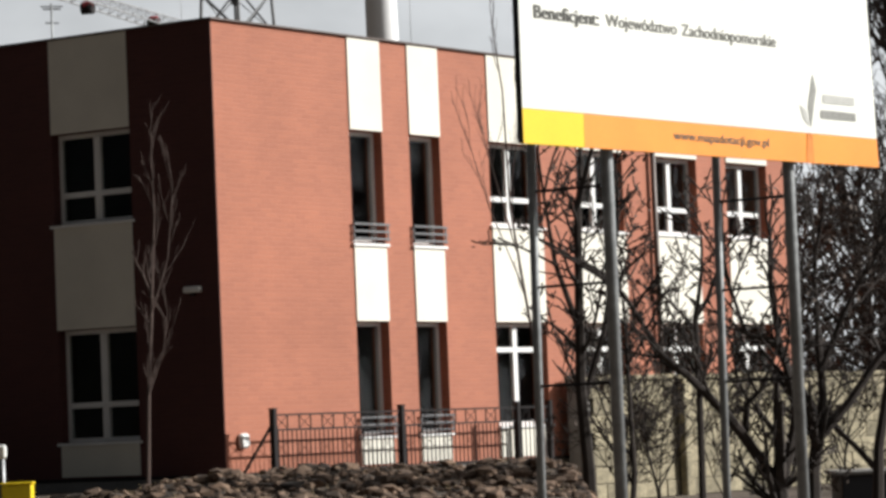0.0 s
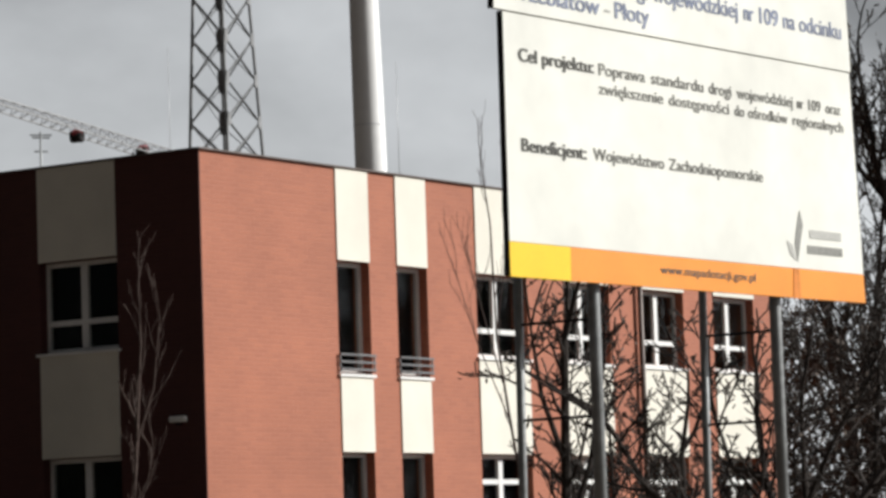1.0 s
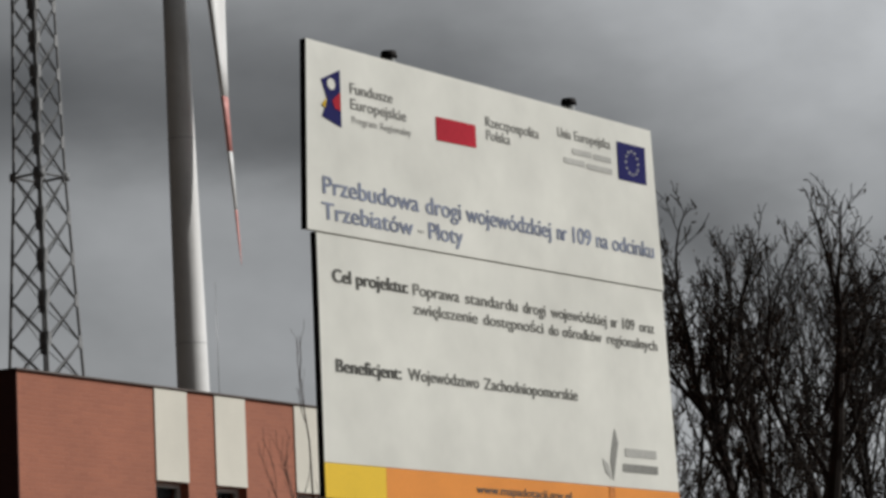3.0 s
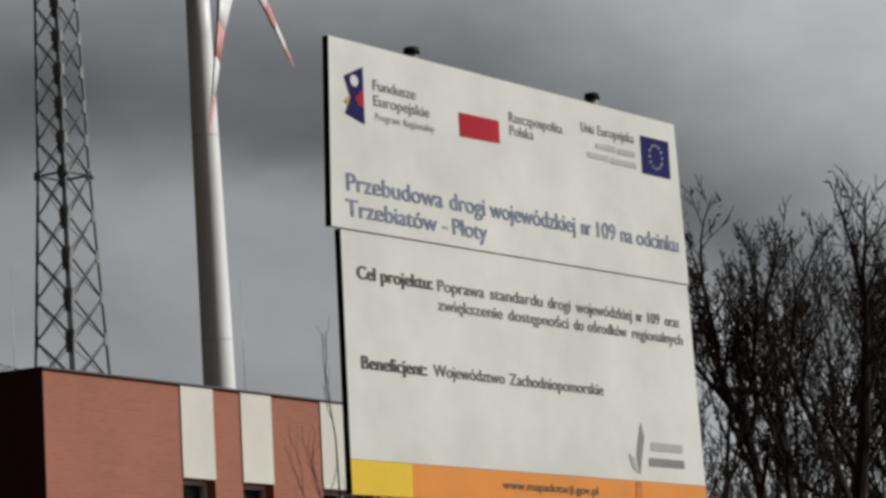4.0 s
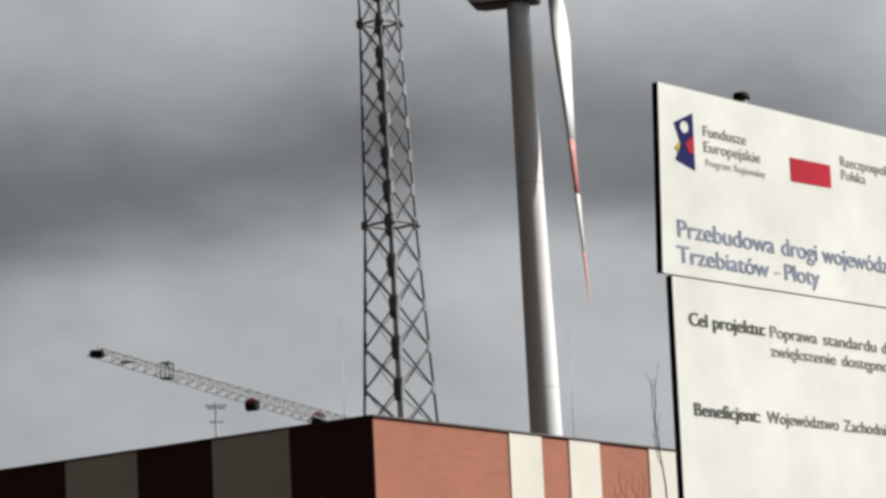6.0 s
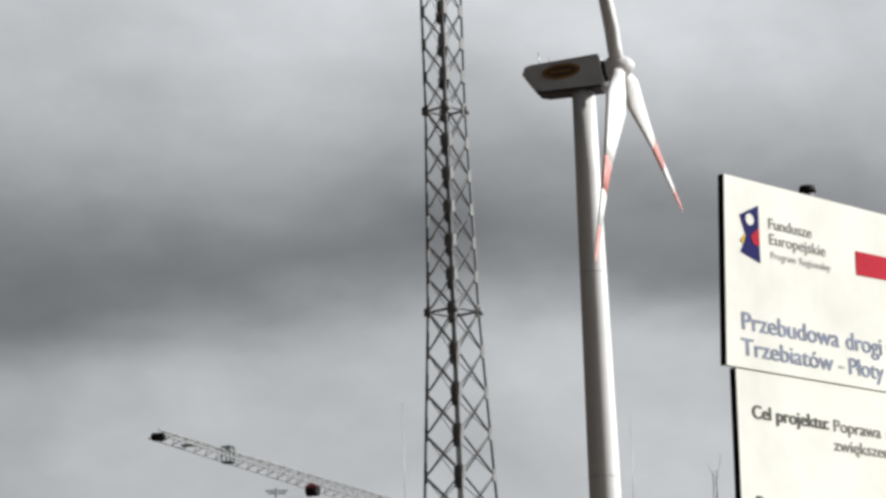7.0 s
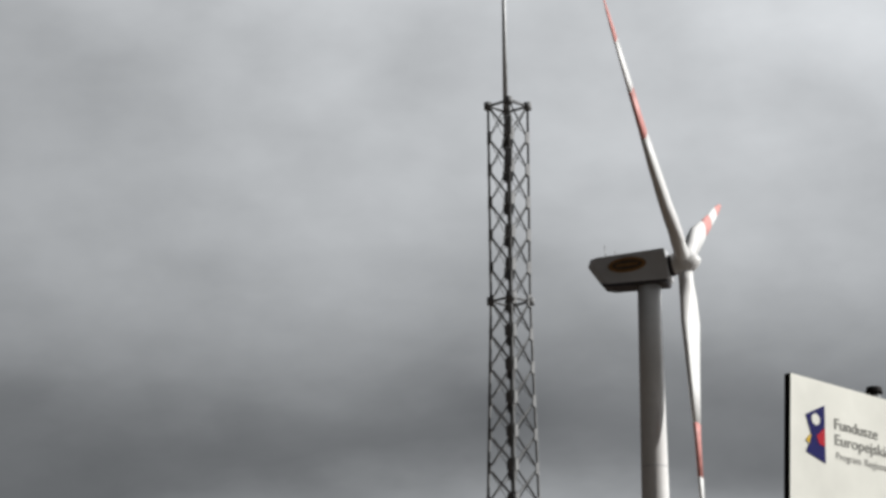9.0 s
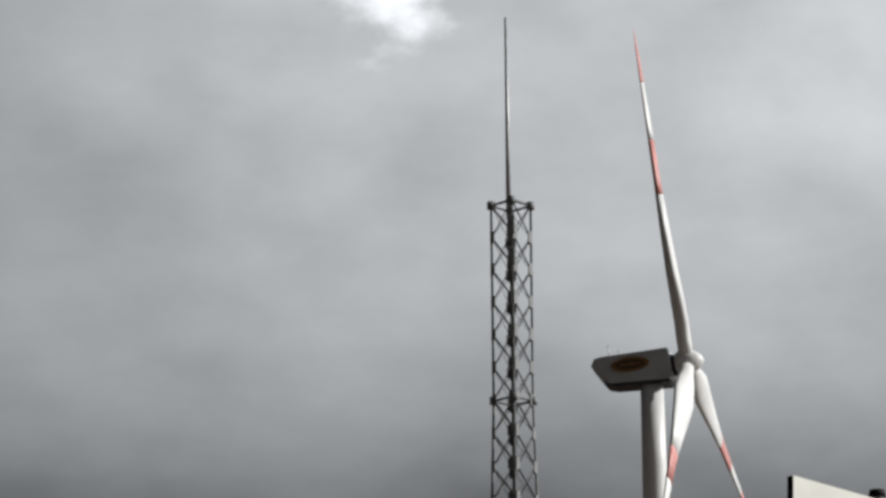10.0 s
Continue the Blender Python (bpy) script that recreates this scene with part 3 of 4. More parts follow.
def panel(name, s_left_top, s_left_bottom, s_right_top, s_right_bottom, z0, z1, depth, mat, label):
    """A sheet with four corners; z0 and z1 are heights at its left and right ends."""
    bm = bmesh.new()
    vs = [bm.verts.new(p) for d in (depth, depth + 0.03) for p in ((s_left_bottom, d, z0[0]), (s_right_bottom, d, z0[1]), (s_right_top, d, z1[1]), (s_left_top, d, z1[0]))]
    for q in ((0, 1, 2, 3), (7, 6, 5, 4), (0, 4, 5, 1), (1, 5, 6, 2), (2, 6, 7, 3), (3, 7, 4, 0)):
        bm.faces.new([vs[i] for i in q])
    bmesh.ops.recalc_face_normals(bm, faces=bm.faces)
    return part(name, bm, mat, board, label)


upper = panel("upper_panel", -0.045, -0.11, 4.27, 4.335, (5.10, 5.122), (6.37, 6.345), -0.012, BOARD_WHITE, "upper white panel with funding marks and road title")
lower = panel("lower_panel", 0.0, -0.012, 4.33, 4.405, (3.60, 3.60), (5.097, 5.118), 0.0, BOARD_WHITE, "lower white panel with project text")
stripe = panel("orange_stripe", 0.66, 0.655, 4.405, 4.42, (3.373, 3.386), (3.597, 3.597), 0.0, ORANGE, "orange stripe with web address")
corner = panel("yellow_stripe", -0.012, -0.012, 0.658, 0.653, (3.371, 3.373), (3.597, 3.597), 0.0, YELLOW, "yellow corner of the stripe")


def edge(name, s_top, s_bottom, z0, z1, y0):
    bm = bmesh.new()
    vs = [bm.verts.new(p) for d in (y0, y0 + 0.045) for p in ((s_bottom - 0.006, d, z0), (s_bottom - 0.002, d, z0), (s_top - 0.002, d, z1), (s_top - 0.006, d, z1))]
    for q in ((0, 1, 2, 3), (7, 6, 5, 4), (0, 4, 5, 1), (1, 5, 6, 2), (2, 6, 7, 3), (3, 7, 4, 0)):
        bm.faces.new([vs[i] for i in q])
    bmesh.ops.recalc_face_normals(bm, faces=bm.faces)
    part(name, bm, BOARD_EDGE, board, "dark side edge of the board")


edge("side_edge", -0.045, -0.11, 5.10, 6.368, -0.012)
edge("side_edge", 0.0, -0.012, 3.375, 5.095, 0.0)
part("bottom_rail", boxed(0.02, 4.40, 0.032, 0.06, 3.40, 3.45), BOARD_EDGE, board)
for z in (3.7, 4.9, 5.3, 6.1):
    part("back_rail", boxed(0.25, 4.2, 0.035, 0.07, z, z + 0.06), GALVANISED, board, "horizontal steel back rail")
# two trusses: a stout front post with a cap, a slimmer rear post, rungs between them
for s in (1.06, 3.33):
    post = part("post", tubed([(s, 0.115, -0.2), (s, 0.115, 6.43)], 0.043, 14), POST_STEEL, board, "galvanised steel post")
    part("cap", tubed([(s, 0.115, 6.432), (s, 0.115, 6.475)], [0.06, 0.052], 12), DARK_STEEL, post, "black plastic post cap")
    part("rear_post", tubed([(s, 0.79, -0.2), (s, 0.72, 4.6)], 0.03, 12), POST_STEEL, board, "slim galvanised rear post")
    for z in (1.83, 2.5, 3.15, 3.9):
        bm = bmesh.new()
        bar(bm, (s, 0.155, z), (s, 0.73, z), 0.022, 6)
        part("rung", bm, DARK_STEEL, board, "thin dark cross rung")


def text_mesh(text):
    cu = bpy.data.curves.new("lettering", "FONT")
    cu.body, cu.size, cu.extrude = text, 1.0, 0.0
    tmp = new("lettering_curve", cu)
    bpy.context.view_layer.update()
    me = bpy.data.meshes.new_from_object(tmp.evaluated_get(bpy.context.evaluated_depsgraph_get()))
    bpy.data.objects.remove(tmp)
    co = np.empty(len(me.vertices) * 3)
    me.vertices.foreach_get("co", co)
    return me, co.reshape(-1, 3)


PLAIN = {"ę": "e", "ą": "a"}


def lettering(text, s0, s1, base, cap, mat, parent, depth, bold=0.0):
    """Printed words, fitted from s0 to s1 with capitals of the given height; hooks under ę and ą are added by hand."""
    bare = "".join(PLAIN.get(c, c) for c in text)
    hooks = [text_mesh(bare[:i + 1])[1][:, 0].max() for i, c in enumerate(text) if c in PLAIN]
    me, co = text_mesh(bare)
    x0, x1 = co[:, 0].min(), co[:, 0].max()
    along = lambda x: s0 + (x - x0) / (x1 - x0) * (s1 - s0)
    up = lambda y: base + y * cap / 0.72
    out = np.stack([along(co[:, 0]), np.full(len(co), depth - 0.004), up(co[:, 1])], 1)
    me.vertices.foreach_set("co", out.ravel())
    bm = bmesh.new()
    bm.from_mesh(me)
    for h in hooks:
        bm.faces.new([bm.verts.new((along(h + u), depth - 0.004, up(v))) for u, v in ((-0.16, 0.0), (-0.20, -0.12), (-0.12, -0.21), (0.0, -0.20), (0.0, -0.14), (-0.09, -0.12), (-0.07, 0.0))])
    if bold:
        # heavier strokes: the same letters laid again a stroke's breadth beside
        faces = list(bm.faces)
        for k in (-1, 1):
            ret = bmesh.ops.duplicate(bm, geom=faces)
            for v in [g for g in ret["geom"] if isinstance(g, bmesh.types.BMVert)]:
                v.co.x += k * bold * cap
                v.co.y += 0.0007 * (2 + k)
    bm.to_mesh(me)
    bm.free()
    me.materials.clear()
    me.materials.append(mat)
    me.update()
    ob = new("word", me)
    ob.parent = parent
    ob["label"] = "printed word"
    return ob


def flat(name, pts, depth, mat, parent, label=""):
    """A printed shape, as thin as film."""
    bm = bmesh.new()
    bm.faces.new([bm.verts.new((s, depth - 0.004, z)) for s, z in pts])
    bmesh.ops.recalc_face_normals(bm, faces=bm.faces)
    return part(name, bm, mat, parent, label)


def rect(name, s0, s1, z0, z1, depth, mat, parent, label=""):
    return flat(name, [(s0, z0), (s1, z0), (s1, z1), (s0, z1)], depth, mat, parent, label)


U, W = -0.012, 0.0
def words(row, base, cap, mat, parent, depth, bold):
    """A line of print, word by word: text, start and end along the board."""
    for text, s0, s1 in row:
        lettering(text, s0 + 0.008, s1 - 0.018, base + 0.008, cap, mat, parent, depth, bold)


words([("Przebudowa", 0.07, 1.17), ("drogi", 1.23, 1.67), ("wojewódzkiej", 1.71, 2.81), ("nr", 2.87, 3.02), ("109", 3.08, 3.35), ("na", 3.40, 3.58), ("odcinku", 3.62, 4.23)], 5.348, 0.122, INK_BLUE, upper, U, 0.06)
words([("Trzebiatów", 0.05, 1.09), ("Płoty", 1.25, 1.68)], 5.178, 0.118, INK_BLUE, upper, U, 0.06)
rect("dash", 1.13, 1.20, 5.215, 5.232, U, INK_PALE, upper, "faded dash")
lettering("Fundusze", 0.42, 0.90, 6.07, 0.075, INK_GREY, upper, U, 0.05)
lettering("Europejskie", 0.42, 1.05, 5.965, 0.075, INK_GREY, upper, U, 0.05)
words([("Program", 0.42, 0.72), ("Regionalny", 0.74, 1.12)], 5.862, 0.05, INK_PALE, upper, U, 0.04)
lettering("Rzeczpospolita", 2.02, 2.70, 6.07, 0.075, INK_GREY, upper, U, 0.05)
lettering("Polska", 2.02, 2.32, 5.975, 0.075, INK_GREY, upper, U, 0.05)
words([("Unia", 2.945, 3.15), ("Europejska", 3.17, 3.69)], 6.115, 0.075, INK_GREY, upper, U, 0.05)
for s0, s1, z in ((3.14, 3.40, 6.02), (3.43, 3.67, 6.015), (3.02, 3.30, 5.94), (3.33, 3.68, 5.932)):
    rect("bar", s0, s1, z, z + 0.04, U, INK_PALE, upper, "small unreadable line")
flat("red_field", [(1.40, 5.885), (1.885, 5.895), (1.885, 6.056), (1.40, 6.052)], U, INK_RED, upper, "red lower half of a flag")
flag = rect("blue_flag", 3.765, 4.165, 5.91, 6.197, U, INK_NAVY, upper, "navy flag with a ring of stars")
for k in range(12):
    t = math.pi * 2 * k / 12
    c = (3.965 + 0.09 * math.cos(t), 6.053 + 0.09 * math.sin(t))
    flat("star", [(c[0] + (0.017 if i % 2 == 0 else 0.007) * math.sin(i * math.pi / 5), c[1] + (0.017 if i % 2 == 0 else 0.007) * math.cos(i * math.pi / 5)) for i in range(10)], U - 0.003, INK_PALE, flag)
mark = flat("blue_mark", [(0.10, 6.12), (0.31, 6.21), (0.305, 5.82), (0.095, 5.87), (0.16, 5.985)], U, INK_NAVY, upper, "navy mark with red, white and yellow shapes")
flat("red_shape", [(0.21, 5.99), (0.305, 6.06), (0.303, 5.93), (0.24, 5.94)], U - 0.003, INK_RED, mark)
flat("white_shape", [(0.205 + 0.045 * math.cos(t), 6.10 + 0.04 * math.sin(t)) for t in [2 * math.pi * i / 10 for i in range(10)]], U - 0.003, BOARD_WHITE, mark)
flat("yellow_shape", [(0.095, 5.95), (0.15, 6.0), (0.13, 5.93)], U - 0.003, INK_GOLD, mark)
words([("Cel", 0.15, 0.37), ("projektu:", 0.41, 1.01)], 4.775, 0.09, INK_BLACK, lower, W, 0.10)
words([("Poprawa", 1.05, 1.62), ("standardu", 1.67, 2.34), ("drogi", 2.39, 2.70), ("wojewódzkiej", 2.75, 3.52), ("nr", 3.56, 3.67), ("109", 3.72, 3.91), ("oraz", 3.96, 4.19)], 4.772, 0.083, INK_FADED, lower, W, 0.07)
words([("zwiększenie", 1.04, 1.83), ("dostępności", 1.88, 2.66), ("do", 2.71, 2.86), ("ośrodków", 2.89, 3.44), ("regionalnych", 3.49, 4.22)], 4.643, 0.08, INK_FADED, lower, W, 0.07)
words([("Beneficjent:", 0.15, 0.89)], 4.185, 0.09, INK_BLACK, lower, W, 0.10)
words([("Województwo", 0.95, 1.81), ("Zachodniopomorskie", 1.85, 3.07)], 4.19, 0.083, INK_FADED, lower, W, 0.07)
lettering("www.mapadotacji.gov.pl", 1.70, 2.90, 3.475, 0.06, INK_BLACK, stripe, W, 0.05)
# darker orange band over the full height of the stripe
flat("drip_stain", [(3.40, 3.378), (3.50, 3.378), (3.49, 3.598), (3.42, 3.598)], W, DARKER_ORANGE, stripe, "darker upright band on the stripe")
region = flat("region_mark", [(3.47, 3.86), (3.53, 4.03), (3.57, 3.92), (3.53, 3.80), (3.48, 3.64), (3.45, 3.78)], W, INK_GREY, lower, "grey leaf-shaped mark")
flat("wing", [(3.34, 3.80), (3.42, 3.76), (3.46, 3.65), (3.38, 3.70)], W, INK_PALE, region)
rect("bar", 3.66, 4.10, 3.83, 3.89, W, INK_PALE, lower, "small pale line")
rect("bar", 3.62, 4.11, 3.715, 3.775, W, INK_GREY, lower, "small grey line")


# ---- lattice mast ----
def lattice_mast():
    mast = empty("lattice_mast", pose(-10.0, 150, 0), "tall weathered steel lattice mast with a whip antenna", "mast")
    levels = [(0.7, 5.35), (10.5, 4.40), (20.3, 3.45), (30.1, 2.40), (39.9, 1.88), (49.7, 1.92)]   # height, corner to corner
    turn, lean = radians(6), -0.0097
    def corner_at(k, z):
        for (z0, w0), (z1, w1) in zip(levels, levels[1:]):
            if z <= z1 + 1e-6:
                break
        w = w0 + (w1 - w0) * (z - z0) / (z1 - z0)
        a = turn + math.pi / 2 * k
        return Vector((w / 2 * math.cos(a) + lean * (z - 39.9), w / 2 * math.sin(a), z))
    for k in range(4):
        bm = bmesh.new()
        tube(bm, [(corner_at(k, 0.7) + Vector((0, 0, -0.8)))] + [corner_at(k, z) for z, _ in levels], [0.10, 0.10, 0.095, 0.09, 0.08, 0.07, 0.065], 6)
        part("leg", bm, MAST_STEEL, mast)

    def gusset(c, d, z, wide, tall):
        """A plate on the leg at corner c, in the face towards corner d."""
        p, q = corner_at(c, z), corner_at(d, z)
        o = (q - p).normalized()
        n = Vector((o.y, -o.x, 0))
        n = n if n.dot((p + q) / 2 - Vector((0, 0, z))) > 0 else -n
        bm = bmesh.new()
        rings = [[bm.verts.new(p + o * u + n * w + Vector((0, 0, v))) for u, v in ((0.0, -tall), (wide, -tall * 0.7), (wide, tall * 0.7), (0.0, tall))] for w in (0.10, 0.07)]
        bm.faces.new(rings[0])
        bm.faces.new(rings[1][::-1])
        for t in range(4):
            bm.faces.new((rings[0][t], rings[1][t], rings[1][(t + 1) % 4], rings[0][(t + 1) % 4]))
        bmesh.ops.recalc_face_normals(bm, faces=bm.faces)
        part("gusset_plate", bm, MAST_STEEL, mast)

    for i, ((z0, _), (z1, _)) in enumerate(zip(levels, levels[1:])):
        n = (5, 5, 5, 6, 6)[i]
        step = (z1 - z0) / n
        thick = (0.16, 0.16, 0.155, 0.14, 0.115)[i]
        for k in range(4):
            for j in range(n):
                a, b = z0 + step * j, z0 + step * (j + 1)
                # the rising braces lie outside the falling ones and are stouter
                for c, d, w in ((k, k + 1, thick * 0.6), (k + 1, k, thick)):
                    if k == 3:
                        w = thick * 0.85
                    elif k < 2:
                        w *= 0.55
                    bm = bmesh.new()
                    bar(bm, corner_at(c, a), corner_at(d, b), w)
                    part("brace", bm, MAST_STEEL, mast)
                for c, d in ((k, k + 1), (k + 1, k)):
                    gusset(c, d, a, (0.38 if c == 3 and k == 2 else 0.22) if i < 4 else 0.27, step * (0.18 if i < 3 else 0.21))
            bm = bmesh.new()
            bar(bm, corner_at(k, z1), corner_at(k + 1, z1), 0.13)
            part("ring_beam", bm, MAST_STEEL, mast)
            c = corner_at(k, z1)
            part("flange", tubed([c - Vector((0, 0, 0.18)), c + Vector((0, 0, 0.18))], 0.2, 8), MAST_STEEL, mast)
    # a cable tray runs up the far leg
    bm = bmesh.new()
    tube(bm, [corner_at(1, z) + Vector((0.12, -0.15, 0)) for z in (1.0, 20.3, 30.1, 39.9, 49.0)], 0.06, 6)
    part("cable_run", bm, DARK_STEEL, mast, "dark cables along a leg")
    part("whip_antenna", tubed([(-0.2, 0, 49.6), (-0.25, 0, 54.0), (-0.32, 0, 59.5)], [0.13, 0.1, 0.07], 8), GALVANISED, mast, "thin grey whip antenna")
    for k in range(4):
        bm = bmesh.new()
        bar(bm, corner_at(k, 49.7) * 1.0, (0, 0, 50.05), 0.12)
        part("top_strut", bm, MAST_STEEL, mast)
    for z, a in ((48.4, 3), (46.8, 3)):
        c = corner_at(a, z)
        d = Vector((c.x, c.y, 0)).normalized() * 0.22
        part("antenna_panel", boxed(-0.22, 0.16, -0.1, 0.1, -0.45, 0.45, bevel=0.03, m=Matrix.Translation(c + d)), MAST_STEEL, mast, "narrow antenna panel")


lattice_mast()


# ---- tower crane ----
def tower_crane():
    start, end = Vector((-32.0, 200.0, 32.37)), Vector((-14.2, 262.0, 32.37))
    crane = empty("tower_crane", Matrix.Translation((end.x, end.y, 0)), "white tower crane with red and green fittings far behind", "crane")
    run = start - end
    run.z = 0
    length = run.length
    d = run.normalized()
    side = Vector((-d.y, d.x, 0))
    at = lambda u, v, w: d * u + side * v + Vector((0, 0, 31.92 + 0.45 * u / length + w))
    for v, w, name in ((-0.7, 0, "chord"), (0.7, 0, "chord"), (0, 1.25, "chord")):
        bm = bmesh.new()
        bar(bm, at(0, v, w), at(length, v, w if w == 0 else 0.5), 0.11, 6)
        part(name, bm, CRANE_WHITE, crane)
    n = 38
    lace = bmesh.new()
    for k in range(n):
        u0, u1 = length * k / n, length * (k + 1) / n
        um = (u0 + u1) / 2
        top = 1.25 - 0.75 * um / length
        for v in (-0.7, 0.7):
            bar(lace, at(u0, v, 0), at(um, 0, top), 0.05)
            bar(lace, at(um, 0, top), at(u1, v, 0), 0.05)
        bar(lace, at(u0, -0.7, 0), at(u1, 0.7, 0), 0.055)
    part("jib_lacing", lace, CRANE_WHITE, crane)
    tip = part("jib_tip", boxed(-0.5, 0.42, -0.3, 0.3, -0.2, 0.28, bevel=0.12, m=Matrix.Translation(at(length, 0, 0))), DARK_STEEL, crane, "dark jib tip with sheaves")
    bm = bmesh.new()
    c = length * 0.835
    for u, v in ((-0.32, -0.3), (-0.32, 0.3), (0.32, -0.3), (0.32, 0.3)):
        bar(bm, at(c + u, v, -0.2), at(c + u, v, 0.85), 0.12)
    for w in (-0.2, 0.82):
        for v in (-0.3, 0.3):
            bar(bm, at(c - 0.36, v, w), at(c + 0.36, v, w), 0.14)
        for u in (-0.32, 0.32):
            bar(bm, at(c + u, -0.3, w), at(c + u, 0.3, w), 0.12)
    part("winch_frame", bm, CRANE_GREEN, crane, "open grey-green winch frame")
    for u, drop, mat, label in ((0.61, -0.15, CRANE_RED, "red trolley"), (0.415, 0.3, CRANE_RED, "dark red hoist")):
        p = at(length * u, 0, drop)
        t = part("trolley", boxed(-0.4, 0.4, -0.35, 0.35, -0.2, 0.35, bevel=0.15, m=Matrix.Translation(p)), mat, crane, label)
        part("drum", tubed([p + side * -0.42 + Vector((0, 0, -0.15)), p + side * 0.42 + Vector((0, 0, -0.15))], 0.4, 14), DARK_STEEL, t)
    part("catwalk", boxed(-0.5, 0.5, -0.35, 0.35, -0.08, 0.0, m=Matrix.Translation(at(length * 0.93, 0, 0.15))), CRANE_WHITE, crane)
    for x in (-0.9, 0.9):
        for y in (-0.9, 0.9):
            bm = bmesh.new()
            bar(bm, (x, y, 0), (x, y, 34.5), 0.25)
            part("tower_leg", bm, CRANE_WHITE, crane)
    bm = bmesh.new()
    for k in range(17):
        for x0, y0, x1, y1 in ((-0.9, -0.9, 0.9, -0.9), (0.9, -0.9, 0.9, 0.9), (0.9, 0.9, -0.9, 0.9), (-0.9, 0.9, -0.9, -0.9)):
            bar(bm, (x0, y0, k * 2), (x1, y1, k * 2 + 2), 0.1)
    part("tower_lacing", bm, CRANE_WHITE, crane)
    bm = bmesh.new()
    bar(bm, at(0, 0, 0.3), at(-13, 0, 0.3), 0.9)
    part("counter_jib", bm, CRANE_WHITE, crane)
    part("counterweight", boxed(-1.4, 1.4, -0.8, 0.8, -1.6, 0.4, bevel=0.1, m=Matrix.Translation(at(-12, 0, 0))), PLINTH, crane)


tower_crane()

# ---- wind turbine ----
HUB = Vector((-4.97, 400.0, 108.3))
ROTOR_YAW, ROTOR_TILT = -10.2, 4.7
AXIS = Matrix.Rotation(radians(ROTOR_YAW), 4, "Z") @ Matrix.Rotation(radians(-ROTOR_TILT), 4, "Y")
turbine = empty("wind_turbine", pose(-8.9, 400.9, 0), "white three-bladed wind turbine with red bands on its blades", "wind turbine")
HUB_LOCAL = HUB - Vector((-8.9, 400.9, 0))


def turbine_body():
    zs = [0, 20, 40, 60, 80, 95, 106.0]
    rs = [2.25, 2.18, 2.08, 1.93, 1.72, 1.56, 1.48]
    bm = bmesh.new()
    lean = lambda z: -0.0135 * (z - 100)
    tube(bm, [(lean(z), 0, z) for z in zs], rs, 40)
    bmesh.ops.recalc_face_normals(bm, faces=bm.faces)
    tower = part("tower", bm, TURBINE_WHITE, turbine, "tapered white tower")
    for z, r in ((30, 2.135), (56, 1.965), (82, 1.705)):
        part("joint_ring", tubed([(lean(z), 0, z - 0.07), (lean(z), 0, z + 0.07)], r + 0.02, 40), NACELLE_GREY, tower)
    # nacelle: local x along the axis, hub at the origin
    frame_m = Matrix.Translation(HUB_LOCAL + Vector((1.35, 0, 0))) @ Matrix.Rotation(radians(-9.5), 4, "Z") @ Matrix.Rotation(radians(-3.5), 4, "Y")
    outline = [(-13.1, 0.75), (-12.7, 1.7), (-11.8, 1.88), (-3.1, 1.95), (-2.9, 1.75), (-2.6, -1.9), (-3.0, -2.2), (-10.6, -1.95), (-11.6, -1.7), (-12.7, 0.0)]
    bm = bmesh.new()
    half = lambda x: 1.75 if x > -11 else 1.25
    left = [bm.verts.new((x, -half(x), z)) for x, z in outline]
    right = [bm.verts.new((x, half(x), z)) for x, z in outline]
    bm.faces.new(left)
    bm.faces.new(right[::-1])
    for i in range(len(outline)):
        j = (i + 1) % len(outline)
        bm.faces.new((left[i], right[i], right[j], left[j]))
    bmesh.ops.recalc_face_normals(bm, faces=bm.faces)
    bmesh.ops.bevel(bm, geom=list(bm.edges), offset=0.16, segments=2, affect="EDGES", profile=0.6)
    bm.transform(frame_m)
    nacelle = part("nacelle", bm, NACELLE_GREY, turbine, "grey nacelle shell")
    # dark keel added below: the shade under the nacelle put into its colour
    bm = bmesh.new()
    keel = [(-11.6, -1.68), (-10.6, -1.92), (-2.9, -2.18), (-3.1, -2.6), (-10.2, -2.3), (-11.3, -2.0)]
    sides = [[bm.verts.new((x, y, z)) for x, z in keel] for y in (-1.7, 1.7)]
    bm.faces.new(sides[0])
    bm.faces.new(sides[1][::-1])
    for k in range(6):
        bm.faces.new((sides[0][k], sides[1][k], sides[1][(k + 1) % 6], sides[0][(k + 1) % 6]))
    bmesh.ops.recalc_face_normals(bm, faces=bm.faces)
    bm.transform(frame_m)
    part("underside", bm, NACELLE_DARK, nacelle, "dark keel added for the shade below the nacelle")
    bm = bmesh.new()
    tube(bm, [(-2.7, 0, -0.1), (-2.1, 0, -0.05), (-1.7, 0, 0)], [1.45, 1.3, 1.2], 20)
    bmesh.ops.recalc_face_normals(bm, faces=bm.faces)
    bm.transform(frame_m)
    part("shaft_collar", bm, NACELLE_DARK, nacelle, "dark collar behind the rotor")
    # oval badge on the side
    bm = bmesh.new()
    ring = [(-7.9 + 2.5 * math.cos(t), -1.762, 0.3 + 0.98 * math.sin(t)) for t in [2 * math.pi * i / 32 for i in range(32)]]
    bm.faces.new([bm.verts.new(p) for p in ring])
    bm.transform(frame_m)
    badge = part("badge", bm, BADGE_OCHRE, nacelle, "oval ochre badge")
    for s, a, b, c in ((0.78, 1.98, 0.66, -1.77),):
        bm = bmesh.new()
